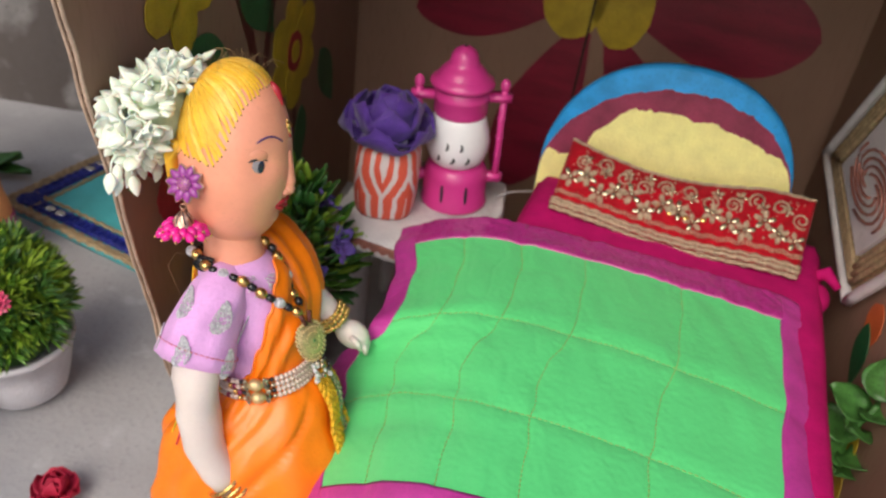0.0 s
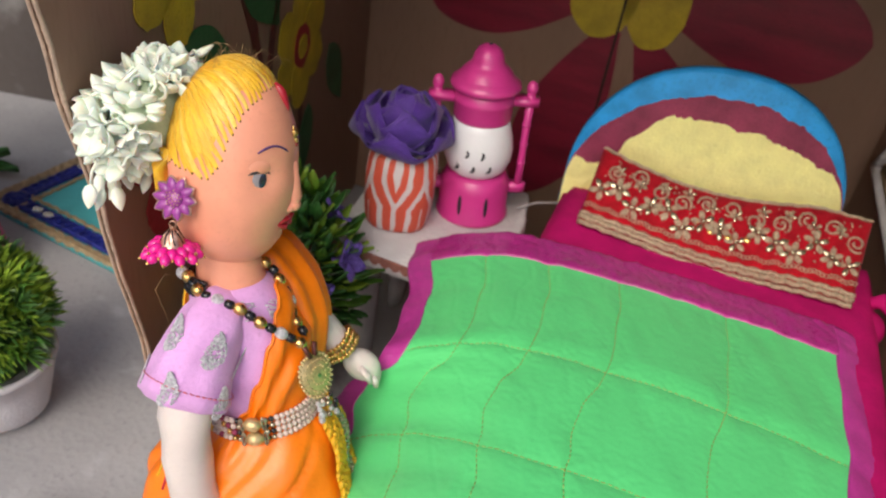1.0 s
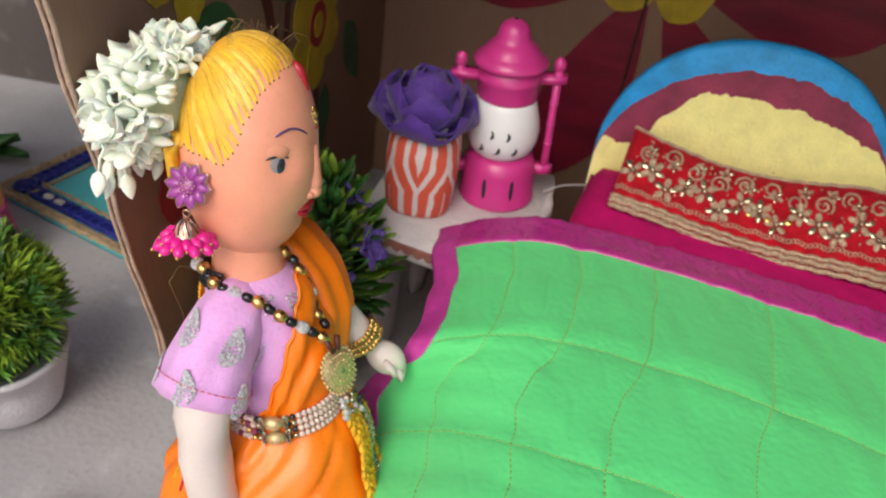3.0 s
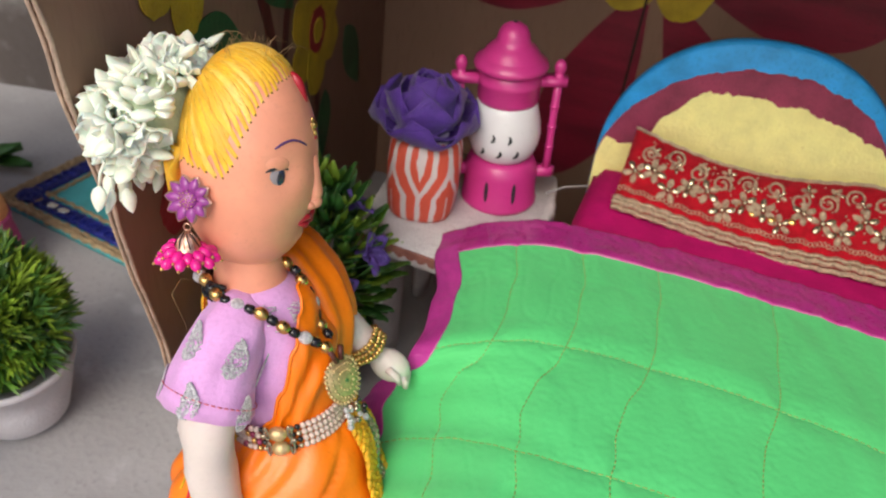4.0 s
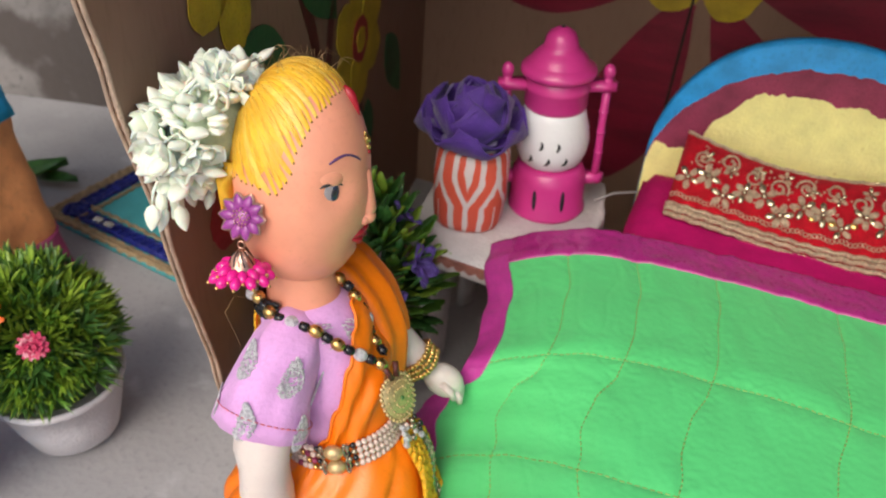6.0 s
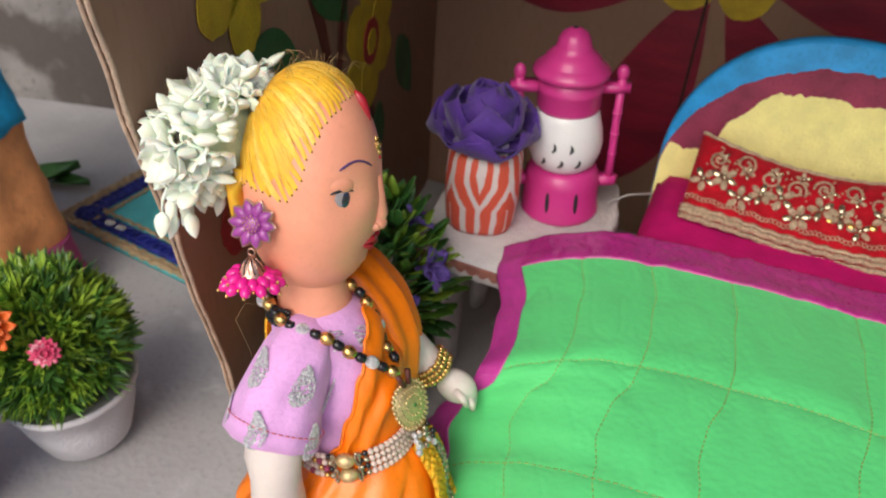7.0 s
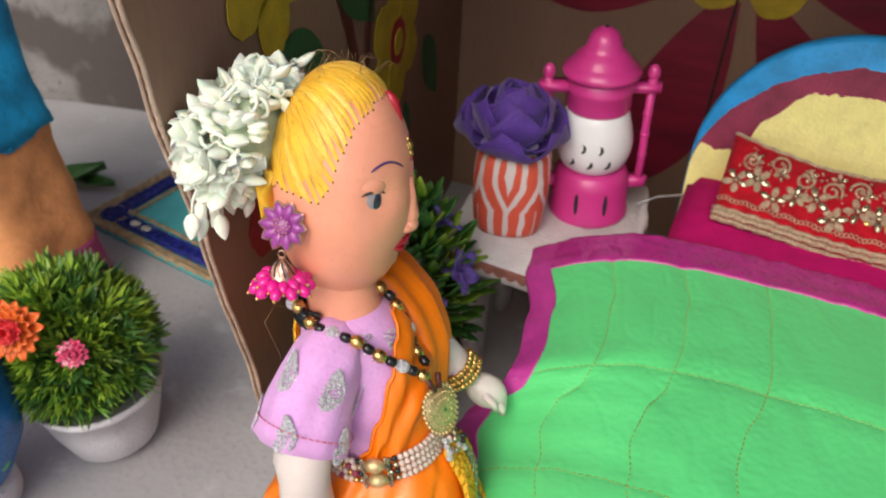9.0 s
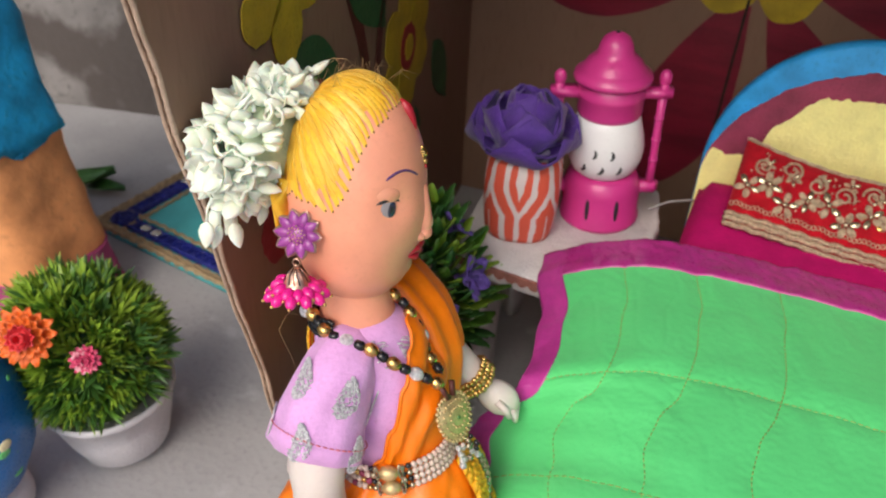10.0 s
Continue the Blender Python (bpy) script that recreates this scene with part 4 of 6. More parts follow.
thing("thin_wire", "thin grey wire from lantern to headboard", "wire", view_scaled(0.94), sh=wire)


# ---- potted plants ----
def pot(parent, r, h, foot, material, label, rim=0.003):
    s = Shape()
    wob = lambda b, z: 1 + 0.022 * math.sin(7 * b + 90 * z) * math.sin(5 * b - 70 * z) * (z / h) * (1 - z / h) * 4
    lathe(s, [(0.0001, 0), (foot * 0.92, 0), (foot, 0.002), (foot + (r - foot) * 0.55, h * 0.5), (r * 0.985, h * 0.88), (r * 1.0, h * 0.885), (r * 1.03, h * 0.93), (r * 1.03, h), (r * 0.97, h), (r * 0.9, h * 0.8), (0.0001, h * 0.78)], material, seg=44, wave=wob)
    part("pot", s, parent, label)


def daisy(parent, c, d, r, outer, inner, rnd, layers=3, count=12, name="bloom"):
    d = Vector(d).normalized()
    q = d.to_track_quat("Z", "Y").to_matrix()
    s = Shape()
    for L in range(layers):
        t = 1 - L / layers
        for i in range(count - 2 * L):
            a = 2 * math.pi * (i + 0.5 * L) / (count - 2 * L)
            e = Vector((math.cos(a), math.sin(a), 0))
            petal(s, Vector(c) + q @ (e * r * 0.12 + Vector((0, 0, 0.1 * r * L))), Vector(c) + q @ (e * r * t * rnd.uniform(0.92, 1.06) + Vector((0, 0, r * (0.12 + 0.22 * L)))), r * 0.42 * (0.6 + 0.4 * t), outer if L < 2 else inner, d, 0.25, 0.0005, 5, 4, 0.85, 0.5)
    ball(s, Vector(c) + d * r * 0.28, (r * 0.26, r * 0.26, r * 0.14), inner, q, 10, 6)
    part(name, s, parent)


def blade_bush(parent, c, r, count, rnd):
    tufts = Shape()
    for i in range(count):
        z = rnd.uniform(-0.15, 1.0)
        a = rnd.uniform(0, 2 * math.pi)
        w = math.sqrt(max(0, 1 - z * z))
        d = Vector((w * math.cos(a), w * math.sin(a), z)).normalized()
        o = Vector(c) + Vector((d.x * r.x, d.y * r.y, d.z * r.z)) * rnd.uniform(0.62, 0.78)
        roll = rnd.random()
        # Darker greens are drawn more often low on the bush, lime near the top.
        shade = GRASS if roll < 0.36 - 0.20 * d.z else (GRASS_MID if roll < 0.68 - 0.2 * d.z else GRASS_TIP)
        axis = (d + Vector((rnd.uniform(-1, 1), rnd.uniform(-1, 1), rnd.uniform(-0.4, 1))) * 0.35).normalized()
        size = rnd.uniform(0.8, 1.25)
        for k in range(9):
            e = (axis + Vector((rnd.uniform(-1, 1), rnd.uniform(-1, 1), rnd.uniform(-1, 1))) * 0.62).normalized()
            L = rnd.uniform(0.011, 0.018) * size
            side = e.cross(Vector((rnd.uniform(-1, 1), rnd.uniform(-1, 1), rnd.uniform(-1, 1)))).normalized() * 0.0012
            up = side.cross(e).normalized() * 0.0007
            p0, p1, p2 = o, o + e * L * 0.62, o + e * L
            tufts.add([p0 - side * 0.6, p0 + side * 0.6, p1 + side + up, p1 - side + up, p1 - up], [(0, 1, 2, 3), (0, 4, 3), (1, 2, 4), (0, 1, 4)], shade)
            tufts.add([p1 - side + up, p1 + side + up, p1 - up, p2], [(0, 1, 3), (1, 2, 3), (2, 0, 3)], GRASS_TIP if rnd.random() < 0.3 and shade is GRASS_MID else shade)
    # Dark green core ball stands in for the dark gaps between tufts.
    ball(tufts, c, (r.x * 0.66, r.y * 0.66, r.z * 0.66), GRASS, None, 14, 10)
    ob = part("grass_tufts", tufts, parent, "dense spiky green plastic grass", smooth=False)
    ob["kind"] = "stuff"


rnd = random.Random(21)
PX, PY = -0.280, 0.432
plant = thing("potted_grass", "white plastic pot of spiky artificial grass with blooms", "potted plant", pose(PX, PY, 0.003, 0, -5, 0))
pot(plant, 0.042, 0.050, 0.029, POT_WHITE, "white plastic pot")
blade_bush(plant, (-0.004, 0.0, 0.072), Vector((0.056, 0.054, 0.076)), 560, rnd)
daisy(plant, (0.001, -0.046, 0.132), (0.25, -0.8, 0.5), 0.0175, P_ORANGE, P_CORAL, rnd, 4, 15, "orange_bloom")
daisy(plant, (0.031, -0.044, 0.116), (0.4, -0.85, 0.45), 0.0090, P_ROSE, P_ROSE, rnd, 3, 13, "rose_bloom")
daisy(plant, (-0.050, -0.01, 0.085), (-0.9, -0.1, 0.3), 0.009, P_ROSE, P_CORAL, rnd, 3, 12, "rose_bloom")

FX, FY = -0.104, 0.487
fplant = thing("flowering_plant", "small pot of artificial violet, yellow and pink lilies", "potted plant", pose(FX, FY, 0))
pot(fplant, 0.032, 0.07, 0.024, POT_WHITE, "white plastic pot")
s = Shape()
for i in range(420):
    a, z = rnd.uniform(0, 6.28), rnd.uniform(-0.1, 1)
    w = math.sqrt(max(0, 1 - z * z))
    d = Vector((w * math.cos(a), w * math.sin(a), z))
    o = Vector((0.012, 0.004, 0.100)) + Vector((d.x * 0.048, d.y * 0.040, d.z * 0.092)) * rnd.uniform(0.55, 0.95)
    e = (d + Vector((rnd.uniform(-1, 1), rnd.uniform(-1, 1), rnd.uniform(0, 1))) * 0.5).normalized()
    petal(s, o, o + e * rnd.uniform(0.014, 0.022), 0.008, (LEAF, LEAF, GRASS_MID, GRASS_MID, GRASS_TIP)[int(rnd.random() * 5)], Vector((0.1, 0, 1)), 0.2, 0.0004, 5, 3, 0.9)
for i in range(14):
    a = 2.4 * i
    tube(s, [(0.006 * math.cos(a), 0.006 * math.sin(a), 0.05), (0.02 * math.cos(a), 0.02 * math.sin(a), 0.105), (0.026 * math.cos(a), 0.026 * math.sin(a), 0.15)], 0.001, LEAF, 5)
ob = part("foliage", s, fplant, "dark green pointed plastic leaves")
ob["kind"] = "stuff"


def lily(c, d, r, material, tip, name):
    d = Vector(d).normalized()
    q = d.to_track_quat("Z", "Y").to_matrix()
    c = Vector(c)
    s = Shape()
    lathe_pts = [(0.1 * r, -0.75 * r), (0.2 * r, -0.35 * r), (0.36 * r, 0.0)]
    pts = []
    for rr, z in lathe_pts:
        for j in range(12):
            g = 2 * math.pi * j / 12
            pts.append(c + q @ Vector((rr * math.cos(g), rr * math.sin(g), z)))
    s.add(pts, grid_faces(3, 12, True), material)
    for i in range(5):
        g = 2 * math.pi * i / 5 + 0.3
        e = Vector((math.cos(g), math.sin(g), 0))
        petal(s, c + q @ (e * 0.18 * r + Vector((0, 0, -0.12 * r))), c + q @ (e * r + Vector((0, 0, 0.22 * r))), r * 0.72, material, d, 0.22, 0.0006, 6, 5, 0.85, 0.75)
        petal(s, c + q @ (e * 0.72 * r + Vector((0, 0, 0.13 * r))), c + q @ (e * 1.03 * r + Vector((0, 0, 0.25 * r))), r * 0.36, tip, d, 0.15, 0.0008, 4, 3, 0.8)
    for i in range(4):
        g = 1.57 * i
        tube(s, [c, c + q @ Vector((0.12 * r * math.cos(g), 0.12 * r * math.sin(g), 0.5 * r))], 0.0005, tip, 4)
    part(name, s, fplant)


lily((-0.002, -0.012, 0.211), (0.2, -0.4, 0.9), 0.0165, P_PINK, P_PINK, "pink_lily")
lily((-0.007, -0.023, 0.184), (-0.1, -0.85, 0.5), 0.0165, P_YELLOW, P_CREAM, "yellow_lily")
lily((0.010, -0.028, 0.150), (0.2, -0.9, 0.45), 0.0165, P_VIOLET, P_VIOLET, "violet_lily")
lily((0.029, -0.027, 0.125), (0.5, -0.8, 0.4), 0.0165, P_VIOLET, P_VIOLET, "violet_lily")
lily((0.048, -0.007, 0.144), (0.9, -0.3, 0.4), 0.015, P_VIOLET, P_VIOLET, "violet_lily")
lily((0.034, 0.014, 0.165), (0.6, 0.3, 0.7), 0.012, P_VIOLET, P_VIOLET, "violet_lily")
lily((-0.028, -0.040, 0.172), (-0.2, -0.8, 0.5), 0.015, P_PINK, P_PINK, "pink_lily")
lily((-0.026, -0.045, 0.132), (-0.2, -0.9, 0.3), 0.015, P_YELLOW, P_YELLOW, "yellow_lily")

# ---- turquoise mat outside the room ----
mat_ob = thing("mat", "turquoise cloth mat edged with navy ribbon, mirrors and rope", "mat", pose(-0.432, 0.664, 0, 0, 0, -23))
ML, MW = 0.25, 0.20
s = Shape()
nxm, nym = 40, 36
pts = []
for j in range(nym):
    for i in range(nxm):
        x, y = ML * i / (nxm - 1), MW * j / (nym - 1)
        pts.append((x, y, 0.004 + 0.0006 * noise.noise(Vector((x * 40, y * 40, 0)))))
k = len(pts)
pts += [(x, y, 0.0003) for x, y, z in pts]
rim = list(range(nxm)) + [i * nxm + nxm - 1 for i in range(1, nym)] + [(nym - 1) * nxm + j for j in range(nxm - 2, -1, -1)] + [i * nxm for i in range(nym - 2, 0, -1)]
s.add(pts, grid_faces(nym, nxm) + [tuple(i + k for i in q) for q in grid_faces(nym, nxm)] + [(rim[i], rim[(i + 1) % len(rim)], rim[(i + 1) % len(rim)] + k, rim[i] + k) for i in range(len(rim))], TURQUOISE)
part("mat_cloth", s, mat_ob, "turquoise woven cloth")
for horizontal in (True, False):
    L = ML if horizontal else MW
    pl = lambda t, o, z: (t, o, z) if horizontal else (o, t, z)
    for off, rad in ((0.003, 0.0030), (0.008, 0.0020), (0.033, 0.0018)):
        s = Shape()
        tube(s, [pl(L * i / 80, off + 0.001 * math.sin(i * 1.7) + 0.0014 * noise.noise(Vector((i * 0.3, off * 99, 1))), 0.005) for i in range(81)], rad, ROPE, 6)
        part("rope_edge", s, mat_ob)
    s = Shape()
    slab(s, [(0.012 if not horizontal else 0.012, 0.012), (L, 0.012), (L, 0.028), (0.012, 0.028)], 0.0015, NAVY, lambda a, b, h: pl(a, b, 0.0046 + h))
    for i in range(34):
        t = 0.016 + i * 0.0098
        if t < L - 0.005:
            ring = [pl(t + 0.0058 * math.cos(g * 0.7854), 0.020 + 0.0065 * math.sin(g * 0.7854), 0.0066) for g in range(8)]
            tube(s, ring, 0.0016, NAVY, 5, True)
    part("ribbon", s, mat_ob, "navy braided ribbon", smooth=True)
    for t in ((0.052, 0.066, 0.17) if horizontal else (0.10, 0.114, 0.2)):
        s = Shape()
        q = None
        ball(s, pl(t, 0.020, 0.0078), (0.0058, 0.0046, 0.0011), MIRROR, q, 16, 8)
        part("mirror_disc", s, mat_ob, "small round mirror disc")

# green scraps on the ground behind the mat
s = Shape()
petal(s, (-0.485, 0.715, 0.004), (-0.44, 0.735, 0.012), 0.03, LEAF, Vector((0, 0, 1)), 0.25, 0.001)
petal(s, (-0.465, 0.722, 0.004), (-0.42, 0.712, 0.009), 0.020, LEAF, Vector((0, 0, 1)), 0.25, 0.001)
thing("fallen_leaf", "dull green leaf scraps lying on cement", "leaf", sh=s)

# ---- clay hut, blue jar and pink stand at the edge ----
hut = thing("clay_hut", "hand-painted clay hut wall, blue over orange", "toy house", pose(-0.366, 0.525, 0, 0, 0, -12))


def hut_band(z0, z1, material, name, label, extra=0.0, jag=0.0):
    s = Shape()
    pts = []
    rows, cols = 22, 48
    for i in range(rows):
        t = i / (rows - 1)
        z = z0 + (z1 - z0) * t
        for j in range(cols):
            g = 2 * math.pi * j / cols
            c, sn = math.cos(g), math.sin(g)
            kk = (abs(c) ** 5 + abs(sn) ** 5) ** -0.2
            w = 0.122 - 0.22 * z
            x, y = -0.115 + (w * kk * c), 0.05 * kk * sn + 0.02
            nn = 0.004 * noise.noise(Vector((x * 30, y * 30, z * 30))) + 0.0018 * noise.noise(Vector((x * 110, y * 110, z * 110)))
            zj = z + (jag * noise.noise(Vector((g * 3, 2, 2))) if i == 0 else 0)
            pts.append((x + nn * c + extra * c, y + nn * sn + extra * sn, max(0, zj)))
    s.add(pts, grid_faces(rows, cols, True) + [tuple(range(cols)), tuple((rows - 1) * cols + j for j in range(cols))], material)
    part(name, s, hut, label)


hut_band(0.0, 0.055, HUT_PINK, "base_band", "mauve painted clay foot", 0.002)
hut_band(0.045, 0.160, HUT_ORANGE, "lower_wall", "rough orange clay wall")
hut_band(0.150, 0.34, HUT_BLUE, "upper_wall", "rough blue clay wall with white scuffs", 0.003, 0.012)

jar = thing("blue_jar", "round blue painted clay jar with lime spots", "jar", pose(-0.345, 0.362, 0.02))
s = Shape()
lathe(s, [(0.0001, 0), (0.022, 0), (0.036, 0.012), (0.046, 0.035), (0.049, 0.060), (0.045, 0.085), (0.034, 0.105), (0.026, 0.112), (0.027, 0.118), (0.023, 0.119), (0.0001, 0.10)], POT_BLUE, seg=44)
part("jar_body", s, jar)
for i in range(46):
    a, z = rnd.uniform(0, 6.28), rnd.uniform(0.03, 0.10)
    r = 0.0492 - 9.0 * (z - 0.06) ** 2 if z > 0.06 else 0.0492 - 7 * (z - 0.06) ** 2
    s = Shape()
    ball(s, (r * math.cos(a), r * math.sin(a), z), (0.001, 0.0045 * rnd.uniform(0.5, 1), 0.004 * rnd.uniform(0.5, 1)), LIME_DOT if i % 3 else P_CREAM, Matrix.Rotation(a, 3, "Z"), 10, 6)
    part("paint_spot", s, jar)
stand = Shape()
lathe(stand, [(0.0001, 0), (0.032, 0), (0.034, 0.003), (0.033, 0.012), (0.029, 0.0198), (0.0001, 0.0198)], WHITE_CLAY, (-0.345, 0.362, 0), 36)
thing("jar_stand", "pale clay ring stand under the blue jar", "stand", sh=stand)

# red cloth rose on the floor
red = thing("cloth_rose", "small crimson cloth rose lying on cement", "flower", pose(-0.212, 0.338, 0.004))
rose(red, 0.016, mat("crimson_cloth", (0.42, 0.006, 0.04), 0.7, vary=0.2), random.Random(3), (3, 4, 5))

# leafy sprig beside the bed's foot
sprig = thing("leafy_sprig", "broad green artificial leaves beside the bed", "plant", None)
s = Shape()
c0 = room(0.199, 0.47, 0.0)
tube(s, [c0, c0 + Vector((0.0, 0.002, 0.05)), c0 + Vector((-0.002, 0.0, 0.10)), c0 + Vector((0.0, -0.01, 0.14))], 0.0018, LEAF, 6)
part("stem", s, sprig)
for i, (dx, dy, z, L) in enumerate(((-0.7, 0.3, 0.125, 0.03), (-0.6, -0.5, 0.115, 0.028), (0.3, -0.8, 0.13, 0.03), (-0.8, -0.1, 0.09, 0.03), (-0.5, -0.8, 0.08, 0.028), (0.2, 0.4, 0.14, 0.03), (-0.4, 0.6, 0.10, 0.028), (0.4, -0.9, 0.09, 0.03))):
    s = Shape()
    o = c0 + Vector((0, -0.004, z))
    petal(s, o, o + Vector((dx, dy, 0.3)).normalized() * L, 0.026, LEAF, Vector((0, -0.4, 1)), 0.15, 0.0007, 7, 7, 0.8)
    part("leaf", s, sprig)

# ---- the doll: one mesh, standing between wall and bed; her head's middle is the origin ----
doll = Shape()
rd = random.Random(8)
HR = Vector((0.0306, 0.0298, 0.0518))
DOLL_AT = (-0.0962, 0.3728, 0.2627)
DOLL_TURN = 4.0
DOLL_TILT = -12.0


def head_point(a, b, k=1.0):
    """a: angle from the crown, b: angle round from the front; sockets, cheeks and chin are pressed into an egg."""
    p = Vector((math.sin(a) * math.cos(b), math.sin(a) * math.sin(b), math.cos(a)))
    x, y, z = p
    side = abs((b + math.pi) % (2 * math.pi) - math.pi)
    m = 1.0
    m -= 0.085 * math.exp(-((z - 0.09) / 0.13) ** 2 - ((side - 0.72) / 0.26) ** 2)
    m -= 0.030 * math.exp(-((z - 0.15) / 0.12) ** 2 - (side / 0.30) ** 2)
    m += 0.020 * math.exp(-((z + 0.25) / 0.18) ** 2 - ((side - 0.9) / 0.40) ** 2)
    m -= 0.030 * math.exp(-((z + 0.52) / 0.12) ** 2 - (side / 0.5) ** 2)
    m += 0.020 * math.exp(-((z + 0.70) / 0.16) ** 2 - (side / 0.5) ** 2)
    return Vector((x * HR.x, y * HR.y, z * HR.z * (1.0 if z > 0 else 0.93))) * m * k


rows, cols = 64, 84
pts = [head_point(math.pi * (0.003 + 0.994 * i / (rows - 1)), 2 * math.pi * j / cols) for i in range(rows) for j in range(cols)]
doll.add(pts, grid_faces(rows, cols, True) + [tuple(range(cols)), tuple((rows - 1) * cols + j for j in range(cols))], SKIN)


def front(z, b=0.0, k=1.0):
    return head_point(math.acos(z / (HR.z * (1.0 if z > 0 else 0.93))), b, k)


# nose: a short bridge and a round tip; lips; chin
tube(doll, [front(0.009, 0, 0.95), front(-0.001, 0, 0.960), front(-0.008, 0, 0.985), front(-0.0135, 0, 0.985)], [0.0024, 0.0030, 0.0040, 0.0036], SKIN, 14)
ball(doll, front(-0.0125, 0, 1.000), (0.0040, 0.0042, 0.0034), SKIN, None, 16, 10)
for s in (-1, 1):
    ball(doll, front(-0.0135, s * 0.12, 0.990), (0.0026, 0.0022, 0.0022), SKIN, None, 12, 8)
    for k in range(2):
        o, p = front(-0.0198 - 0.0024 * k, 0, 1.012), front(-0.0202 - 0.0009 * k, s * 0.34, 0.996)
        tube(doll, [o, o.lerp(p, 0.45) + Vector((0.0010, 0, 0.0009 - 0.0024 * k)), p], [0.0016, 0.0016, 0.0004], LIP, 8)
ball(doll, front(-0.033, 0, 0.84), (0.0060, 0.0085, 0.0060), SKIN, None, 18, 12)
# eyes in their sockets, lashes and brows
for s in (-1, 1):
    c = front(0.0040, s * 0.84, 0.945)
    q = Matrix.Rotation(s * 0.80, 3, "Z")
    ball(doll, c, (0.0027, 0.0048, 0.0060), EYE_WHITE, q, 18, 12)
    c2 = front(0.0038, s * 0.80, 0.945)
    ball(doll, c2, (0.0031, 0.0036, 0.0052), EYE, q, 16, 10)
    ball(doll, c2 + q @ Vector((0.0021, 0, 0.0004)), (0.0012, 0.0017, 0.0022), BLACK_INK, q, 12, 8)
    ball(doll, front(0.0108, s * 0.84, 0.928), (0.0028, 0.0070, 0.0048), SKIN, q, 16, 10)
    tube(doll, [front(0.0066, s * (0.62 + 0.044 * i), 0.990 + 0.014 * math.sin(math.pi * i / 9)) + Vector((0, 0, 0.0016 * math.sin(math.pi * i / 9))) for i in range(10)], [0.0003, 0.0006, 0.0009, 0.0010, 0.0010, 0.0010, 0.0010, 0.0009, 0.0006, 0.0003], BLACK_INK, 5)
    tube(doll, [front(0.0138 + 0.0050 * math.sin(math.pi * (0.10 + 0.75 * i / 11)), s * (0.30 + 0.58 * i / 11), 1.002) for i in range(12)], [0.0003] + [0.00055] * 10 + [0.0003], BROW, 5)
    ball(doll, (-0.0105, s * 0.0262, -0.007), (0.0065, 0.0036, 0.0095), SKIN, Matrix.Rotation(radians(-14), 3, "Y"), 16, 10)
# forehead jewel and red parting mark
for dz, r, material in ((0.0242, 0.0010, GOLD), (0.0218, 0.0019, GOLD), (0.0186, 0.0014, GOLD), (0.0164, 0.0009, LIP)):
    bead(doll, front(dz, 0.02, 1.003), r, material, 10)
for i in range(9):
    a = 2 * math.pi * i / 9
    bead(doll, front(0.0218 + 0.0022 * math.sin(a), 0.02 + 0.085 * math.cos(a), 1.005), 0.0007, GOLD, 6)
mark = [head_point(0.60 + 0.046 * i, 0.02, 1.006 + 0.004 * (i < 4)) for i in range(8)]
tube(doll, mark, [0.0006, 0.0016, 0.0022, 0.0023, 0.0020, 0.0016, 0.0010, 0.0004], LIP, 10)

# hair: combed tufts that run from the hairline back into the bun
AX = Vector((-0.72, 0, 0.69)).normalized()
SX = Vector((0, 1, 0))
UPF = Vector((0.69, 0, 0.72)).normalized()
HAIRLINE = ((0.0, 1.43), (0.35, 1.42), (0.77, 1.41), (1.08, 1.45), (1.33, 1.57), (1.55, 1.50), (1.81, 1.21), (2.02, 0.99), (2.74, 0.74), (3.15, 0.70))


def hairline(b):
    m = abs((b + math.pi) % (2 * math.pi) - math.pi)
    for (m0, a0), (m1, a1) in zip(HAIRLINE, HAIRLINE[1:]):
        if m <= m1:
            return a0 + (a1 - a0) * (m - m0) / (m1 - m0)
    return HAIRLINE[-1][1]


def scalp(a, b, k=1.0):
    """a: angle from the bun's seat; b: angle round it, 0 towards the brow."""
    d = AX * math.cos(a) + (UPF * math.cos(b) + SX * math.sin(b)) * math.sin(a)
    return Vector((d.x * HR.x, d.y * HR.y, d.z * HR.z)) * k


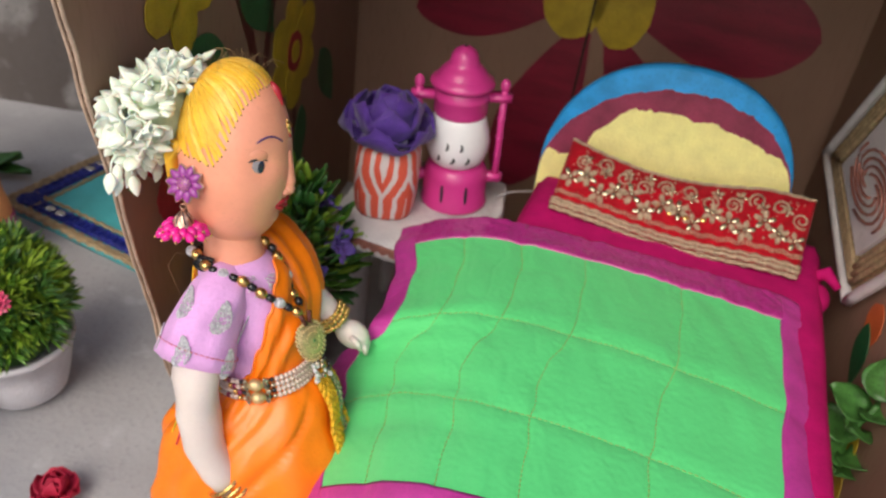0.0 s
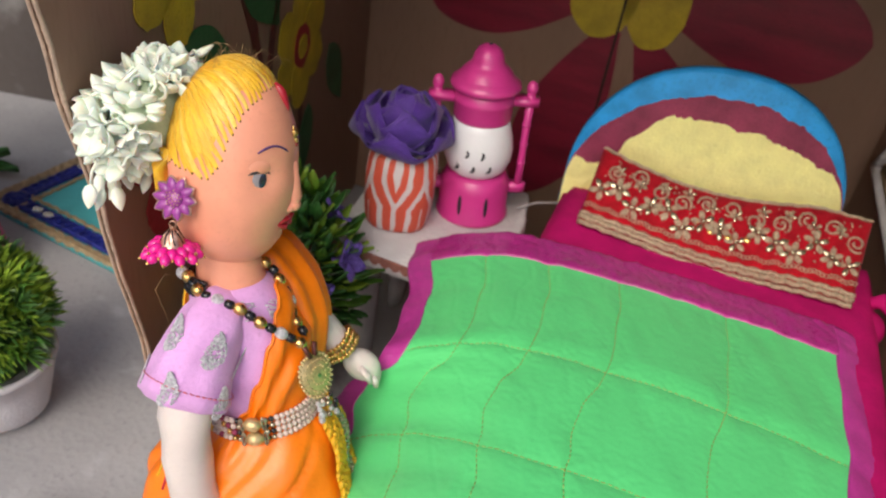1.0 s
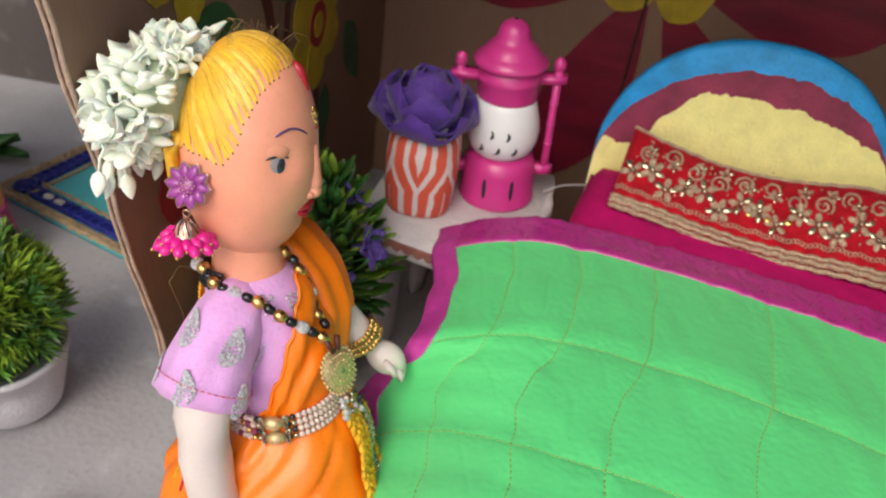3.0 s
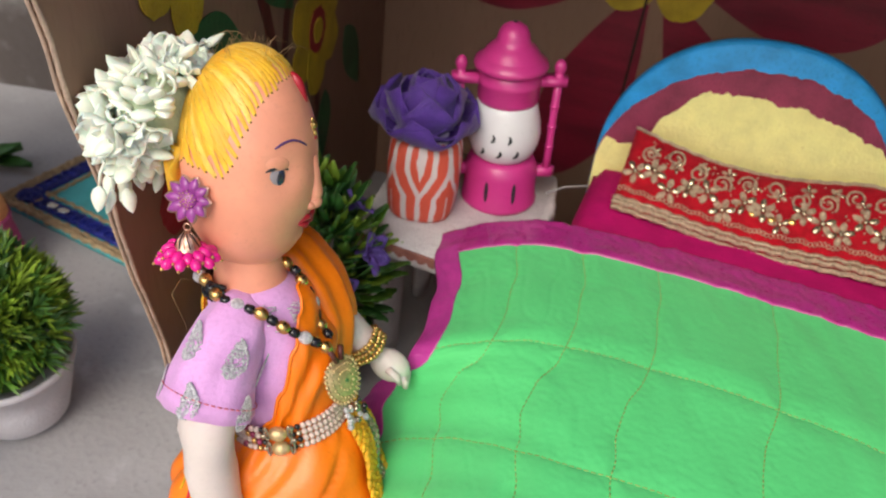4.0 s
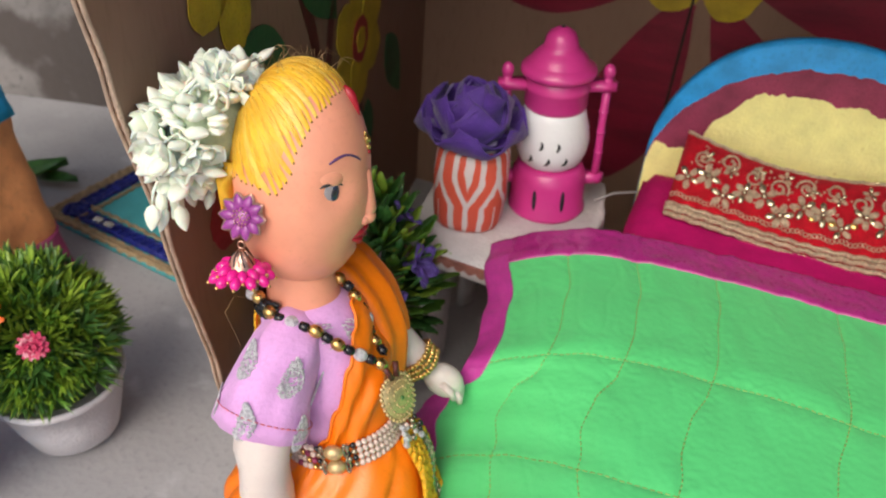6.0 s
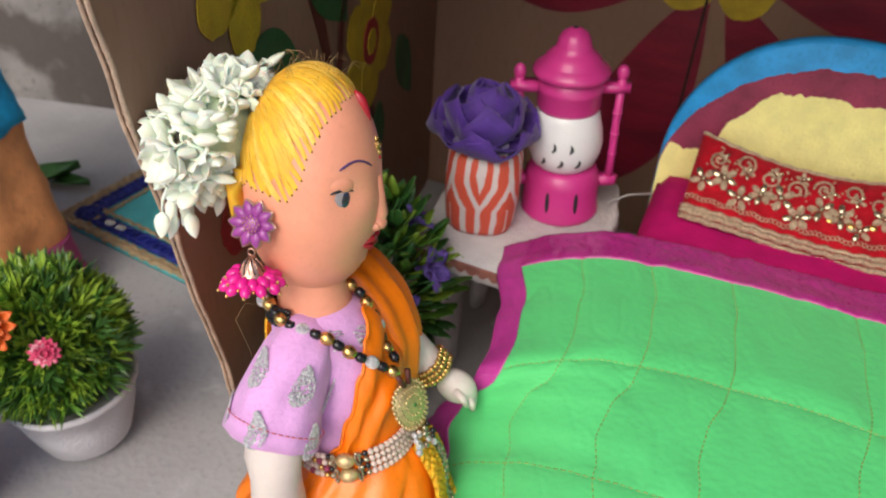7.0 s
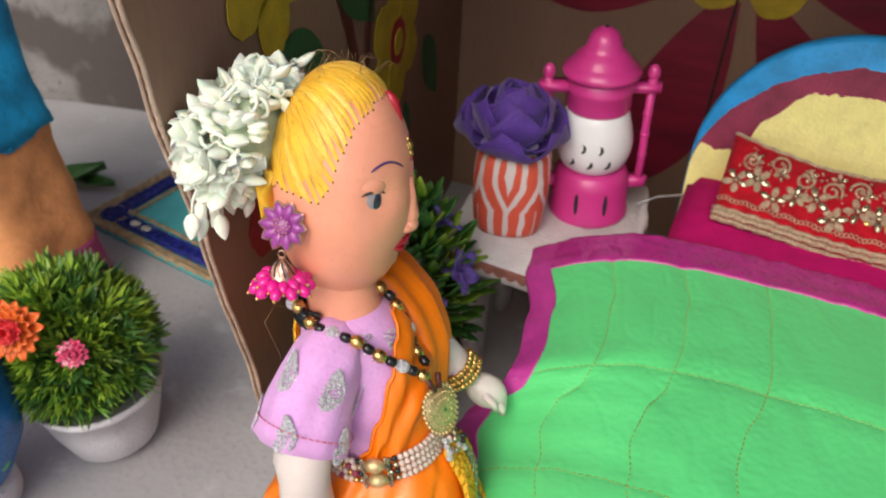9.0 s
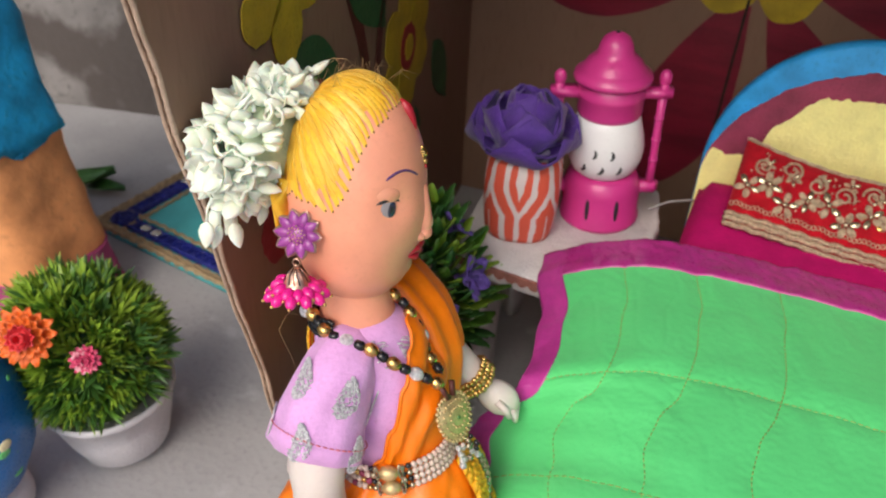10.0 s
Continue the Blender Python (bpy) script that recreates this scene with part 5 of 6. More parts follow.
rows, cols = 26, 200
pts = []
for i in range(rows):
    t = i / (rows - 1)
    for j in range(cols):
        b = 2 * math.pi * j / cols
        reach = hairline(b) - 0.20 - 0.10 * noise.noise(Vector((math.cos(b) * 9, math.sin(b) * 9, 0)))
        a = 0.02 + reach * t
        strand = 0.006 * noise.noise(Vector((b * 22, a * 0.7, 1))) + 0.004 * noise.noise(Vector((b * 60, a * 0.7, 3)))
        pts.append(scalp(a, b, 1.016 + strand - 0.035 * max(0, (t - 0.9) / 0.1) ** 2))
doll.add(pts, grid_faces(rows, cols, True), HAIR)
TUFTS = 76
for k in range(TUFTS):
    b0 = 2 * math.pi * (k + 0.5) / TUFTS + rd.uniform(-0.01, 0.01)
    reach = hairline(b0) + rd.uniform(-0.03, 0.02)
    if rd.random() < 0.10:
        reach -= rd.uniform(0.2, 0.5)
    start = max(0.15, reach - rd.uniform(0.75, 1.0))
    half = math.pi / TUFTS * rd.uniform(0.86, 1.30)
    bend = rd.uniform(-0.05, 0.05)
    pts = []
    for i in range(9):
        t = i / 8
        a = start + (reach - start) * t
        w = half * (1.1 - 0.10 * t - 0.45 * max(0, t - 0.6) / 0.4)
        for j in range(5):
            s = j / 2 - 1
            pts.append(scalp(a, b0 + w * s + bend * math.sin(math.pi * t), 1.018 + 0.004 * (1 - s * s) - 0.020 * max(0, (t - 0.85) / 0.15) ** 2 - 0.008 * (1 - min(1, t * 5))))
    doll.add(pts, grid_faces(9, 5), HAIR if rd.random() < 0.75 else HAIR_LIGHT)
    bead(doll, scalp(reach, b0, 1.002), 0.00050, HAIR_ROOT, 6)
# fine strands that lie on the tufts
for k in range(300):
    b = 2 * math.pi * k / 300 + rd.uniform(-0.01, 0.01)
    end = hairline(b) - rd.uniform(0.03, 0.4)
    line = [scalp(0.3 + (end - 0.3) * i / 8, b + 0.05 * math.sin(i * 0.5 + k), 1.0225 + 0.002 * rd.random()) for i in range(9)]
    tube(doll, line, 0.00010, HAIR_LIGHT if k % 3 else HAIR, 3)
# stray hairs over the crown
for k in range(26):
    p = scalp(rd.uniform(0.2, 1.2), rd.uniform(-0.7, 0.7), 1.02)
    q = p + Vector((rd.uniform(-0.014, 0.014), rd.uniform(-0.008, 0.008), rd.uniform(0.000, 0.004)))
    tube(doll, [p, (p + q) / 2 + Vector((0, 0, rd.uniform(0.002, 0.005))), q], 0.00011, STRAY, 3)
# locks that hang behind the ears
for s in (1, -1):
    for k in range(3):
        o = Vector((-0.0245 - 0.002 * k, s * (0.017 - 0.003 * k), 0.010))
        tube(doll, [o, o + Vector((-0.0015, s * 0.002, -0.010)), o + Vector((0.001 - 0.0015 * k, s * 0.002, -0.021 - 0.003 * k))], [0.0042, 0.0034, 0.0006], HAIR, 10)

# bun of foam blooms: pointed buds, open five-petalled flowers and thread loops
BC, BR = Vector((-0.0430, 0.0, 0.0190)), Vector((0.0185, 0.0320, 0.0280))
# Core ball in a darker green-white than the blooms, seen between them.
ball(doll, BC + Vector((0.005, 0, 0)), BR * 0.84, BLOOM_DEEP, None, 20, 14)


def bud(o, d, L, w):
    d = d.normalized()
    q = d.to_track_quat("Z", "Y").to_matrix()
    prof = [(0.06, 0), (0.40, 0.16), (0.54, 0.40), (0.47, 0.62), (0.27, 0.85), (0.03, 1.0)]
    pts = []
    for r, z in prof:
        for j in range(8):
            g = 2 * math.pi * j / 8
            pts.append(o + q @ Vector((r * w * math.cos(g), 0.55 * r * w * math.sin(g) + 0.2 * w * z * z, z * L)))
    doll.add(pts, grid_faces(6, 8, True), BLOOM)


def open_bloom(o, d, r):
    d = d.normalized()
    q = d.to_track_quat("Z", "Y").to_matrix()
    turn = rd.uniform(0, 6)
    for i in range(5):
        g = turn + 2 * math.pi * i / 5
        e = q @ Vector((math.cos(g), math.sin(g), 0))
        petal(doll, o + e * 0.12 * r, o + e * r + d * r * rd.uniform(0.1, 0.5), r * 1.05, BLOOM, d, 0.30, 0.0010, 7, 5, 0.85, 0.45, 0.1)
    bead(doll, o + d * 0.0015, r * 0.22, BLOOM, 8)


COUNT = 260
for i in range(COUNT):
    z = 1 - 2 * (i + 0.5) / COUNT
    a = i * 2.39996 + rd.uniform(-0.25, 0.25)
    w = math.sqrt(1 - z * z)
    d = Vector((w * math.cos(a), w * math.sin(a), z))
    if d.x > 0.72:
        continue
    o = BC + Vector((d.x * BR.x, d.y * BR.y, d.z * BR.z)) * rd.uniform(0.80, 0.98)
    o.x += 0.35 * (o.z - BC.z)
    e = d + Vector((rd.uniform(-1, 1), rd.uniform(-1, 1), rd.uniform(-1, 0.7))) * 0.85 + Vector((-0.1, 0, -0.1))
    if i % 4 == 0:
        r = rd.uniform(0.0035, 0.0055)
        q = e.normalized().to_track_quat("X", "Z").to_matrix()
        tube(doll, [o + d * 0.003 + q @ Vector((0, r * math.cos(g * 0.628), r * math.sin(g * 0.628))) for g in range(10)], 0.0009, BLOOM, 5, True)
    elif i % 8 == 2:
        open_bloom(o, d + e * 0.4, rd.uniform(0.009, 0.0125))
    else:
        bud(o, e, rd.uniform(0.0085, 0.0115), rd.uniform(0.0068, 0.0092))
for k in range(11):
    o = BC + Vector((-0.010 + 0.005 * math.sin(k * 1.7), -0.026 + 0.005 * k, -0.018))
    p = o + Vector((-0.003 + 0.004 * math.sin(k), 0.003 * math.sin(k * 2.3), -0.011 - 0.002 * (k % 3)))
    tube(doll, [o, (o + p) / 2 + Vector((-0.001, 0, 0)), p], 0.0007, BLOOM, 5)
    bud(p, Vector((0.2 * math.sin(k * 2), -0.1, -1)), 0.0112, 0.0072)
for dy in (-0.010, 0.012):
    bud(Vector((-0.026, dy, 0.046)), Vector((0.8, dy * 30, 0.45)), 0.011, 0.0072)

# earrings: enamelled flower, ribbed bell, ring of pink beads
for s in (-1, 1):
    c = Vector((-0.0142, s * 0.0312, -0.0075))
    out = Vector((-0.05, s * 1.0, 0.25)).normalized()
    q = out.to_track_quat("Z", "Y").to_matrix()
    for i in range(10):
        g = 2 * math.pi * i / 10
        e = q @ Vector((math.cos(g), math.sin(g), 0))
        n = out.cross(e)
        for wide, long, up, material in ((0.0031, 0.0104, 0.0, GOLD_ROSE), (0.0022, 0.0096, 0.0006, PURPLE_ENAMEL)):
            prof = ((0.22, 0.45), (0.42, 0.85), (0.62, 1.0), (0.80, 0.72), (0.93, 0.34), (1.0, 0.05))
            pts = [c + e * long * f + n * wide * g2 * sg + out * (up + 0.0012 * f) for sg in (-1, 1) for f, g2 in prof]
            pts += [p - out * 0.0009 for p in pts]
            k = len(prof)
            fc = []
            for i2 in range(k - 1):
                fc += [(i2, i2 + 1, k + i2 + 1, k + i2), (2 * k + i2, 2 * k + i2 + 1, 3 * k + i2 + 1, 3 * k + i2), (i2, i2 + 1, 2 * k + i2 + 1, 2 * k + i2), (k + i2, k + i2 + 1, 3 * k + i2 + 1, 3 * k + i2)]
            doll.add(pts, fc, material)
    ball(doll, c + out * 0.0010, (0.0040, 0.0040, 0.0020), PURPLE_ENAMEL, q, 14, 8)
    for i in range(24):
        rr = 0.00080 * math.sqrt(i)
        bead(doll, c + q @ Vector((rr * math.cos(2.4 * i), rr * math.sin(2.4 * i), 0.0030 - 0.12 * rr)), 0.00045, GOLD_ROSE, 5)
    j = c + out * 0.0010 + Vector((-0.0005, 0, -0.0165))
    tube(doll, [j + Vector((0.0016 * math.cos(g * 0.785), 0, 0.0042 + 0.0016 * math.sin(g * 0.785))) for g in range(8)], 0.0005, GOLD_ROSE, 5, True)
    lathe(doll, [(0.0004, 0.0022), (0.0018, 0.0014), (0.0036, -0.0008), (0.0048, -0.0034), (0.0052, -0.0046), (0.0058, -0.0050), (0.0058, -0.0058), (0.0042, -0.0060), (0.0003, -0.0056)], GOLD_ROSE, j, 24)
    for i in range(14):
        g = 2 * math.pi * i / 14
        tube(doll, [j + Vector((r * math.cos(g + tw), r * math.sin(g + tw), z)) for r, z, tw in ((0.0014, 0.0018, 0), (0.0037, -0.0008, 0.2), (0.0051, -0.0040, 0.4))], 0.00036, BLACK_BEAD if i % 2 else GOLD_ROSE, 4)
    for i in range(22):
        g = 2 * math.pi * i / 22
        r = 0.0106 if i % 2 else 0.0076
        p = j + Vector((r * math.cos(g), r * math.sin(g), -0.0064 - (0.0030 if i % 2 else 0.0) + 0.0008 * math.sin(i * 2.7)))
        d = Vector((math.cos(g), math.sin(g), -0.5)).normalized()
        ball(doll, p, (0.0024, 0.0024, 0.0033), HOT_PINK, d.to_track_quat("Z", "Y").to_matrix(), 9, 7)
        bead(doll, p + d * 0.0036, 0.0008, GOLD, 6)

# the body is built upright, then leans back from the neck
BODY_START = len(doll.v)
lathe(doll, [(0.0150, -0.016), (0.0152, -0.040), (0.0158, -0.047), (0.0170, -0.0525), (0.0172, -0.0550), (0.0150, -0.0570)], SKIN, (0, 0, 0), 40)
TORSO = [(0.0130, -0.0520), (0.0185, -0.0550), (0.0225, -0.0600), (0.0245, -0.069), (0.0245, -0.085), (0.0238, -0.100), (0.0233, -0.115), (0.0236, -0.126), (0.0250, -0.138)]


def torso_radius(z):
    for (r0, z0), (r1, z1) in zip(TORSO, TORSO[1:]):
        if z >= z1:
            t = min(1, max(0, (z - z0) / (z1 - z0)))
            return r0 + (r1 - r0) * t
    return TORSO[-1][0]


def torso_point(b, z, off=0.0):
    r = torso_radius(z) + off
    return Vector((0.001 + 0.98 * r * math.cos(b) + 0.004 * math.exp(-((z + 0.090) / 0.020) ** 2) * max(0, math.cos(b)), 1.04 * r * math.sin(b), z))


rows, cols = 34, 60
zs_t = [-0.052 - 0.086 * i / (rows - 1) for i in range(rows)]
doll.add([torso_point(2 * math.pi * j / cols, z, 0.0004 * noise.noise(Vector((j * 0.5, z * 200, 0)))) for z in zs_t for j in range(cols)], grid_faces(rows, cols, True), LILAC)


def clamp(v, lo, hi):
    return max(lo, min(hi, v))


def ramp_keys(keys, x):
    for (x0, y0), (x1, y1) in zip(keys, keys[1:]):
        if x <= x1:
            t = clamp((x - x0) / (x1 - x0), 0, 1)
            return y0 + (y1 - y0) * t * t * (3 - 2 * t)
    return keys[-1][1]


# sash: a satin sheet from the left shoulder across the chest to the right hip
SASH_TOP = ((-2.0, -0.1240), (-1.6, -0.1160), (-1.3, -0.1010), (-0.95, -0.0810), (-0.60, -0.0660), (-0.20, -0.0560), (2.8, -0.0550))
pts = []
na, nb = 90, 46
for i in range(na):
    b = -2.0 + 4.65 * i / (na - 1)
    zu, zl = ramp_keys(SASH_TOP, b), -0.1360
    for j in range(nb):
        t = j / (nb - 1)
        z = zu + (zl - zu) * t
        fold = 0.0016 * math.sin(3.2 * 2 * math.pi * t * (0.6 + 0.4 * math.cos(b)) + 1.5 * b) * math.sin(math.pi * min(1, t + 0.12)) + 0.0010 * noise.noise(Vector((b * 2.5, t * 6, 1)))
        pts.append(torso_point(b, z, 0.0030 + fold))
doll.add(pts, grid_faces(na, nb), ORANGE_SATIN)
tube(doll, pts[0::nb], 0.0009, ORANGE_SATIN, 6)

# the gathered roll of cloth that comes over the left shoulder and narrows towards the waist
ROLL = (((-0.030, 0.026, -0.100), 0.017, 0.006), ((-0.026, 0.029, -0.076), 0.018, 0.0065), ((-0.014, 0.030, -0.055), 0.019, 0.007), ((0.003, 0.0285, -0.0450), 0.019, 0.008),
        ((0.018, 0.0270, -0.0510), 0.0195, 0.0085), ((0.0275, 0.0255, -0.066), 0.0195, 0.0085), ((0.0315, 0.0220, -0.085), 0.0175, 0.0080), ((0.0290, 0.0150, -0.100), 0.0140, 0.0070), ((0.0240, 0.0060, -0.115), 0.0095, 0.0055), ((0.0200, -0.002, -0.128), 0.0060, 0.004))
fine = []
for k in range(len(ROLL) - 1):
    for m in range(6):
        t = m / 6
        (p0, w0, h0), (p1, w1, h1) = ROLL[k], ROLL[k + 1]
        fine.append((Vector(p0).lerp(Vector(p1), t), w0 + (w1 - w0) * t, h0 + (h1 - h0) * t))
for _ in range(3):
    fine = [fine[0]] + [((a[0] + b[0] * 2 + c[0]) / 4, b[1], b[2]) for a, b, c in zip(fine, fine[1:], fine[2:])] + [fine[-1]]
pts, edge_line, seg = [], [], 40
for k, (p, w, h) in enumerate(fine):
    d = (fine[min(k + 1, len(fine) - 1)][0] - fine[max(k - 1, 0)][0]).normalized()
    side = (Vector((0.12, 1, 0)) - d * d.dot(Vector((0.12, 1, 0)))).normalized()
    up = side.cross(d)
    if up.dot(p - Vector((0, 0.02, -0.1))) < 0:
        up = -up
    for j in range(seg):
        g = 2 * math.pi * j / seg
        fold = 1 + 0.22 * math.sin(2.5 * math.cos(g) * 3 + 0.07 * k) * (1 if math.sin(g) > 0 else 0.2)
        pts.append(p + side * w * math.cos(g) + up * h * math.sin(g) * fold)
    edge_line.append(p + side * (w + 0.0004) - up * 0.001)
doll.add(pts, grid_faces(len(fine), seg, True) + [tuple(range(seg)), tuple((len(fine) - 1) * seg + j for j in range(seg))], ORANGE_SATIN)
for i in range(len(edge_line) - 1):
    for k in range(2):
        bead(doll, edge_line[i].lerp(edge_line[i + 1], k / 2), 0.0011, YELLOW_BRAID, 5)


# sleeves and arms
def sleeve(path, radii, material, seg=36):
    pts = []
    for k, (p, r) in enumerate(zip(path, radii)):
        p = Vector(p)
        a = Vector(path[min(k + 1, len(path) - 1)]) - Vector(path[max(k - 1, 0)])
        q = a.normalized().to_track_quat("Z", "Y").to_matrix()
        for j in range(seg):
            g = 2 * math.pi * j / seg
            rr = r * (1 + 0.030 * math.sin(5 * g + k * 0.5) + 0.022 * math.sin(9 * g) + 0.05 * noise.noise(Vector((math.cos(g) * 2, math.sin(g) * 2, k * 0.35))))
            pts.append(p + q @ Vector((rr * math.cos(g), rr * math.sin(g), 0)))
    n = len(path)
    doll.add(pts, grid_faces(n, seg, True) + [tuple(range(seg)), tuple((n - 1) * seg + j for j in range(seg))], material)


RS = [(0.001, -0.008, -0.0590), (-0.002, -0.0140, -0.0625), (-0.0060, -0.0210, -0.0690), (-0.0110, -0.0275, -0.0770), (-0.0160, -0.0330, -0.0855), (-0.0200, -0.0370, -0.0935), (-0.0220, -0.0390, -0.0985), (-0.0215, -0.0385, -0.0975), (-0.0165, -0.0330, -0.0850)]
RR = [0.0085, 0.0130, 0.0155, 0.0168, 0.0180, 0.0196, 0.0206, 0.0190, 0.0160]
sleeve(RS, RR, LILAC)
RQ = [(Vector(RS[k + 1]) - Vector(RS[k - 1])).normalized().to_track_quat("Z", "Y").to_matrix() for k in range(1, 6)]
for i in range(46):
    g0 = 2 * math.pi * i / 46
    tube(doll, [Vector(RS[5]) + RQ[4] @ Vector((0.0204 * math.cos(g0 + dg), 0.0204 * math.sin(g0 + dg), -0.0015)) for dg in (0, 0.05, 0.09)], 0.00032, P_PINK, 4)


def sprig_on_sleeve(k, g0, size):
    """A leaf-shaped patch of metallic thread with an open swirl."""
    p, q, rr = Vector(RS[k]), RQ[k - 1], RR[k] * 1.035
    for i in range(330):
        t = rd.random() * 2 - 1
        w = math.sqrt(max(0, 1 - t * t)) * (0.72 + 0.28 * t)
        off = (rd.random() * 2 - 1) * w
        swirl = math.hypot((t - 0.15) * 1.2, off * 0.9)
        if 0.16 < swirl < 0.30 or (0.50 < swirl < 0.60 and rd.random() < 0.7):
            continue
        ga = g0 + off * size / rr * 0.95 + 0.10 * t * t
        c = p + q @ Vector((rr * math.cos(ga), rr * math.sin(ga), size * 1.35 * t))
        d = q @ Vector((math.cos(ga), math.sin(ga), 0))
        ball(doll, c, (0.0011, 0.00035, 0.0004), SILVER, d.to_track_quat("Z", "Y").to_matrix() @ Matrix.Rotation(rd.random() * 3, 3, "Z"), 5, 4)


for g0 in (0.3, 1.55, 2.8, 4.05, 5.3):
    sprig_on_sleeve(3, g0, 0.0066)
    sprig_on_sleeve(5, g0 + 0.62, 0.0058)
# silver thread sprays on the bodice
for b0, z0, n in ((-0.55, -0.066, 60), (-1.6, -0.060, 50), (-1.05, -0.063, 30)):
    for i in range(n):
        p = torso_point(b0 + rd.uniform(-0.16, 0.16), z0 + rd.uniform(-0.007, 0.005), 0.0006)
        ball(doll, p, (0.0010, 0.0003, 0.0004), SILVER, Matrix.Rotation(rd.random() * 3, 3, "X"), 5, 4)

# near arm, wrist and bangles
ARM = [Vector(p) for p in ((-0.0195, -0.0365, -0.0900), (-0.0250, -0.0395, -0.1090), (-0.0280, -0.0405, -0.1300), (-0.0275, -0.0415, -0.1500), (-0.0225, -0.0405, -0.1690), (-0.0160, -0.0395, -0.1820))]
tube(doll, ARM, [0.0118, 0.0124, 0.0122, 0.0112, 0.0096, 0.0080], PALE, 24)
ball(doll, (-0.0100, -0.038, -0.192), (0.0095, 0.0070, 0.0115), PALE, Matrix.Rotation(radians(-35), 3, "Y"), 16, 10)
for k in range(4):
    tube(doll, [Vector((-0.007 + 0.0022 * k, -0.0415 + 0.0012 * k, -0.196)), Vector((-0.004 + 0.0022 * k, -0.0410 + 0.0012 * k, -0.203)), Vector((-0.003 + 0.002 * k, -0.0390 + 0.001 * k, -0.207))], [0.0024, 0.0021, 0.0013], PALE, 8)
for k in range(3):
    c = Vector((-0.0195 + 0.0022 * k, -0.0400 + 0.0006 * k, -0.1755 - 0.0036 * k))
    q = Vector((0.5, 0.12, -0.85)).to_track_quat("Z", "Y").to_matrix()
    tube(doll, [c + q @ Vector((0.0108 * math.cos(g * 0.2618), 0.0108 * math.sin(g * 0.2618), 0.0004 * math.sin(g * 2.6))) for g in range(24)], 0.0013, GOLD, 6, True)

# far arm held forward over the bed's edge
LA = [Vector((0.002, 0.026, -0.070)), Vector((0.016, 0.029, -0.082)), Vector((0.0290, 0.030, -0.094)), Vector((0.0385, 0.0300, -0.1080)), Vector((0.0425, 0.0300, -0.1140))]
tube(doll, LA, [0.0120, 0.0118, 0.0108, 0.0094, 0.0082], PALE, 20)
sleeve([(0.0, 0.020, -0.060), (0.008, 0.0285, -0.074), (0.014, 0.033, -0.083), (0.0145, 0.033, -0.084), (0.010, 0.030, -0.078)], [0.010, 0.0150, 0.0165, 0.0150, 0.013], LILAC)
HC = Vector((0.0505, 0.0295, -0.1215))
hq = Matrix.Rotation(radians(38), 3, "Y")
ball(doll, HC, (0.0108, 0.0076, 0.0092), PALE, hq, 20, 12)
for k in range(4):
    o = HC + hq @ Vector((0.0070, -0.0040 + 0.0026 * k, -0.0010 + 0.0004 * k))
    tube(doll, [o, o + hq @ Vector((0.0040, -0.0002, -0.0016)), o + hq @ Vector((0.0060, 0.0, -0.0042))], [0.0024, 0.0023, 0.0015], PALE, 9)
tube(doll, [HC + hq @ Vector((-0.001, -0.006, 0.001)), HC + hq @ Vector((0.0045, -0.0082, 0.0)), HC + hq @ Vector((0.0080, -0.0078, -0.003))], [0.0026, 0.0024, 0.0014], PALE, 9)
qb = (LA[4] - LA[3]).normalized().to_track_quat("Z", "Y").to_matrix()
for k in range(3):
    c = LA[3].lerp(LA[4], -0.15 + 0.42 * k)
    for i in range(30):
        g = 2 * math.pi * i / 30
        bead(doll, c + qb @ Vector((0.0112 * math.cos(g), 0.0112 * math.sin(g), 0.0006 * math.sin(3 * g))), 0.0014 + 0.0003 * (i % 2), GOLD, 6)

# black seed-bead strands behind the neck, then black and gold beads down to the pendant
for row in range(4):
    tube(doll, [Vector((-0.001 + (0.0178 + 0.0008 * row) * math.cos(g), -0.002 + (0.0178 + 0.0008 * row) * math.sin(g), -0.0490 - 0.0020 * row + 0.0004 * math.sin(40 * g))) for g in [2.0 + 2.4 * i / 60 for i in range(61)]], 0.0011, BLACK_BEAD, 6)
PEND = torso_point(-0.42, -0.0850, 0.0080)
LEFT_TOP, RIGHT_TOP = Vector((-0.0185, -0.0095, -0.0480)), Vector((0.0150, 0.0040, -0.0470))
NEAR = [LEFT_TOP, Vector((-0.0090, -0.0220, -0.0525)), torso_point(-1.25, -0.0590, 0.0040), torso_point(-0.95, -0.0680, 0.0050), torso_point(-0.65, -0.0775, 0.0065), PEND + Vector((-0.001, -0.003, 0.002))]
FAR = [RIGHT_TOP, Vector((0.0215, 0.0020, -0.0520)), Vector((0.0265, 0.0000, -0.0640)), Vector((0.0275, -0.0030, -0.0760)), PEND + Vector((0.0005, 0.003, 0.003))]
bead(doll, LEFT_TOP + Vector((-0.002, 0.0005, 0.0005)), 0.0032, SILVER, 10)
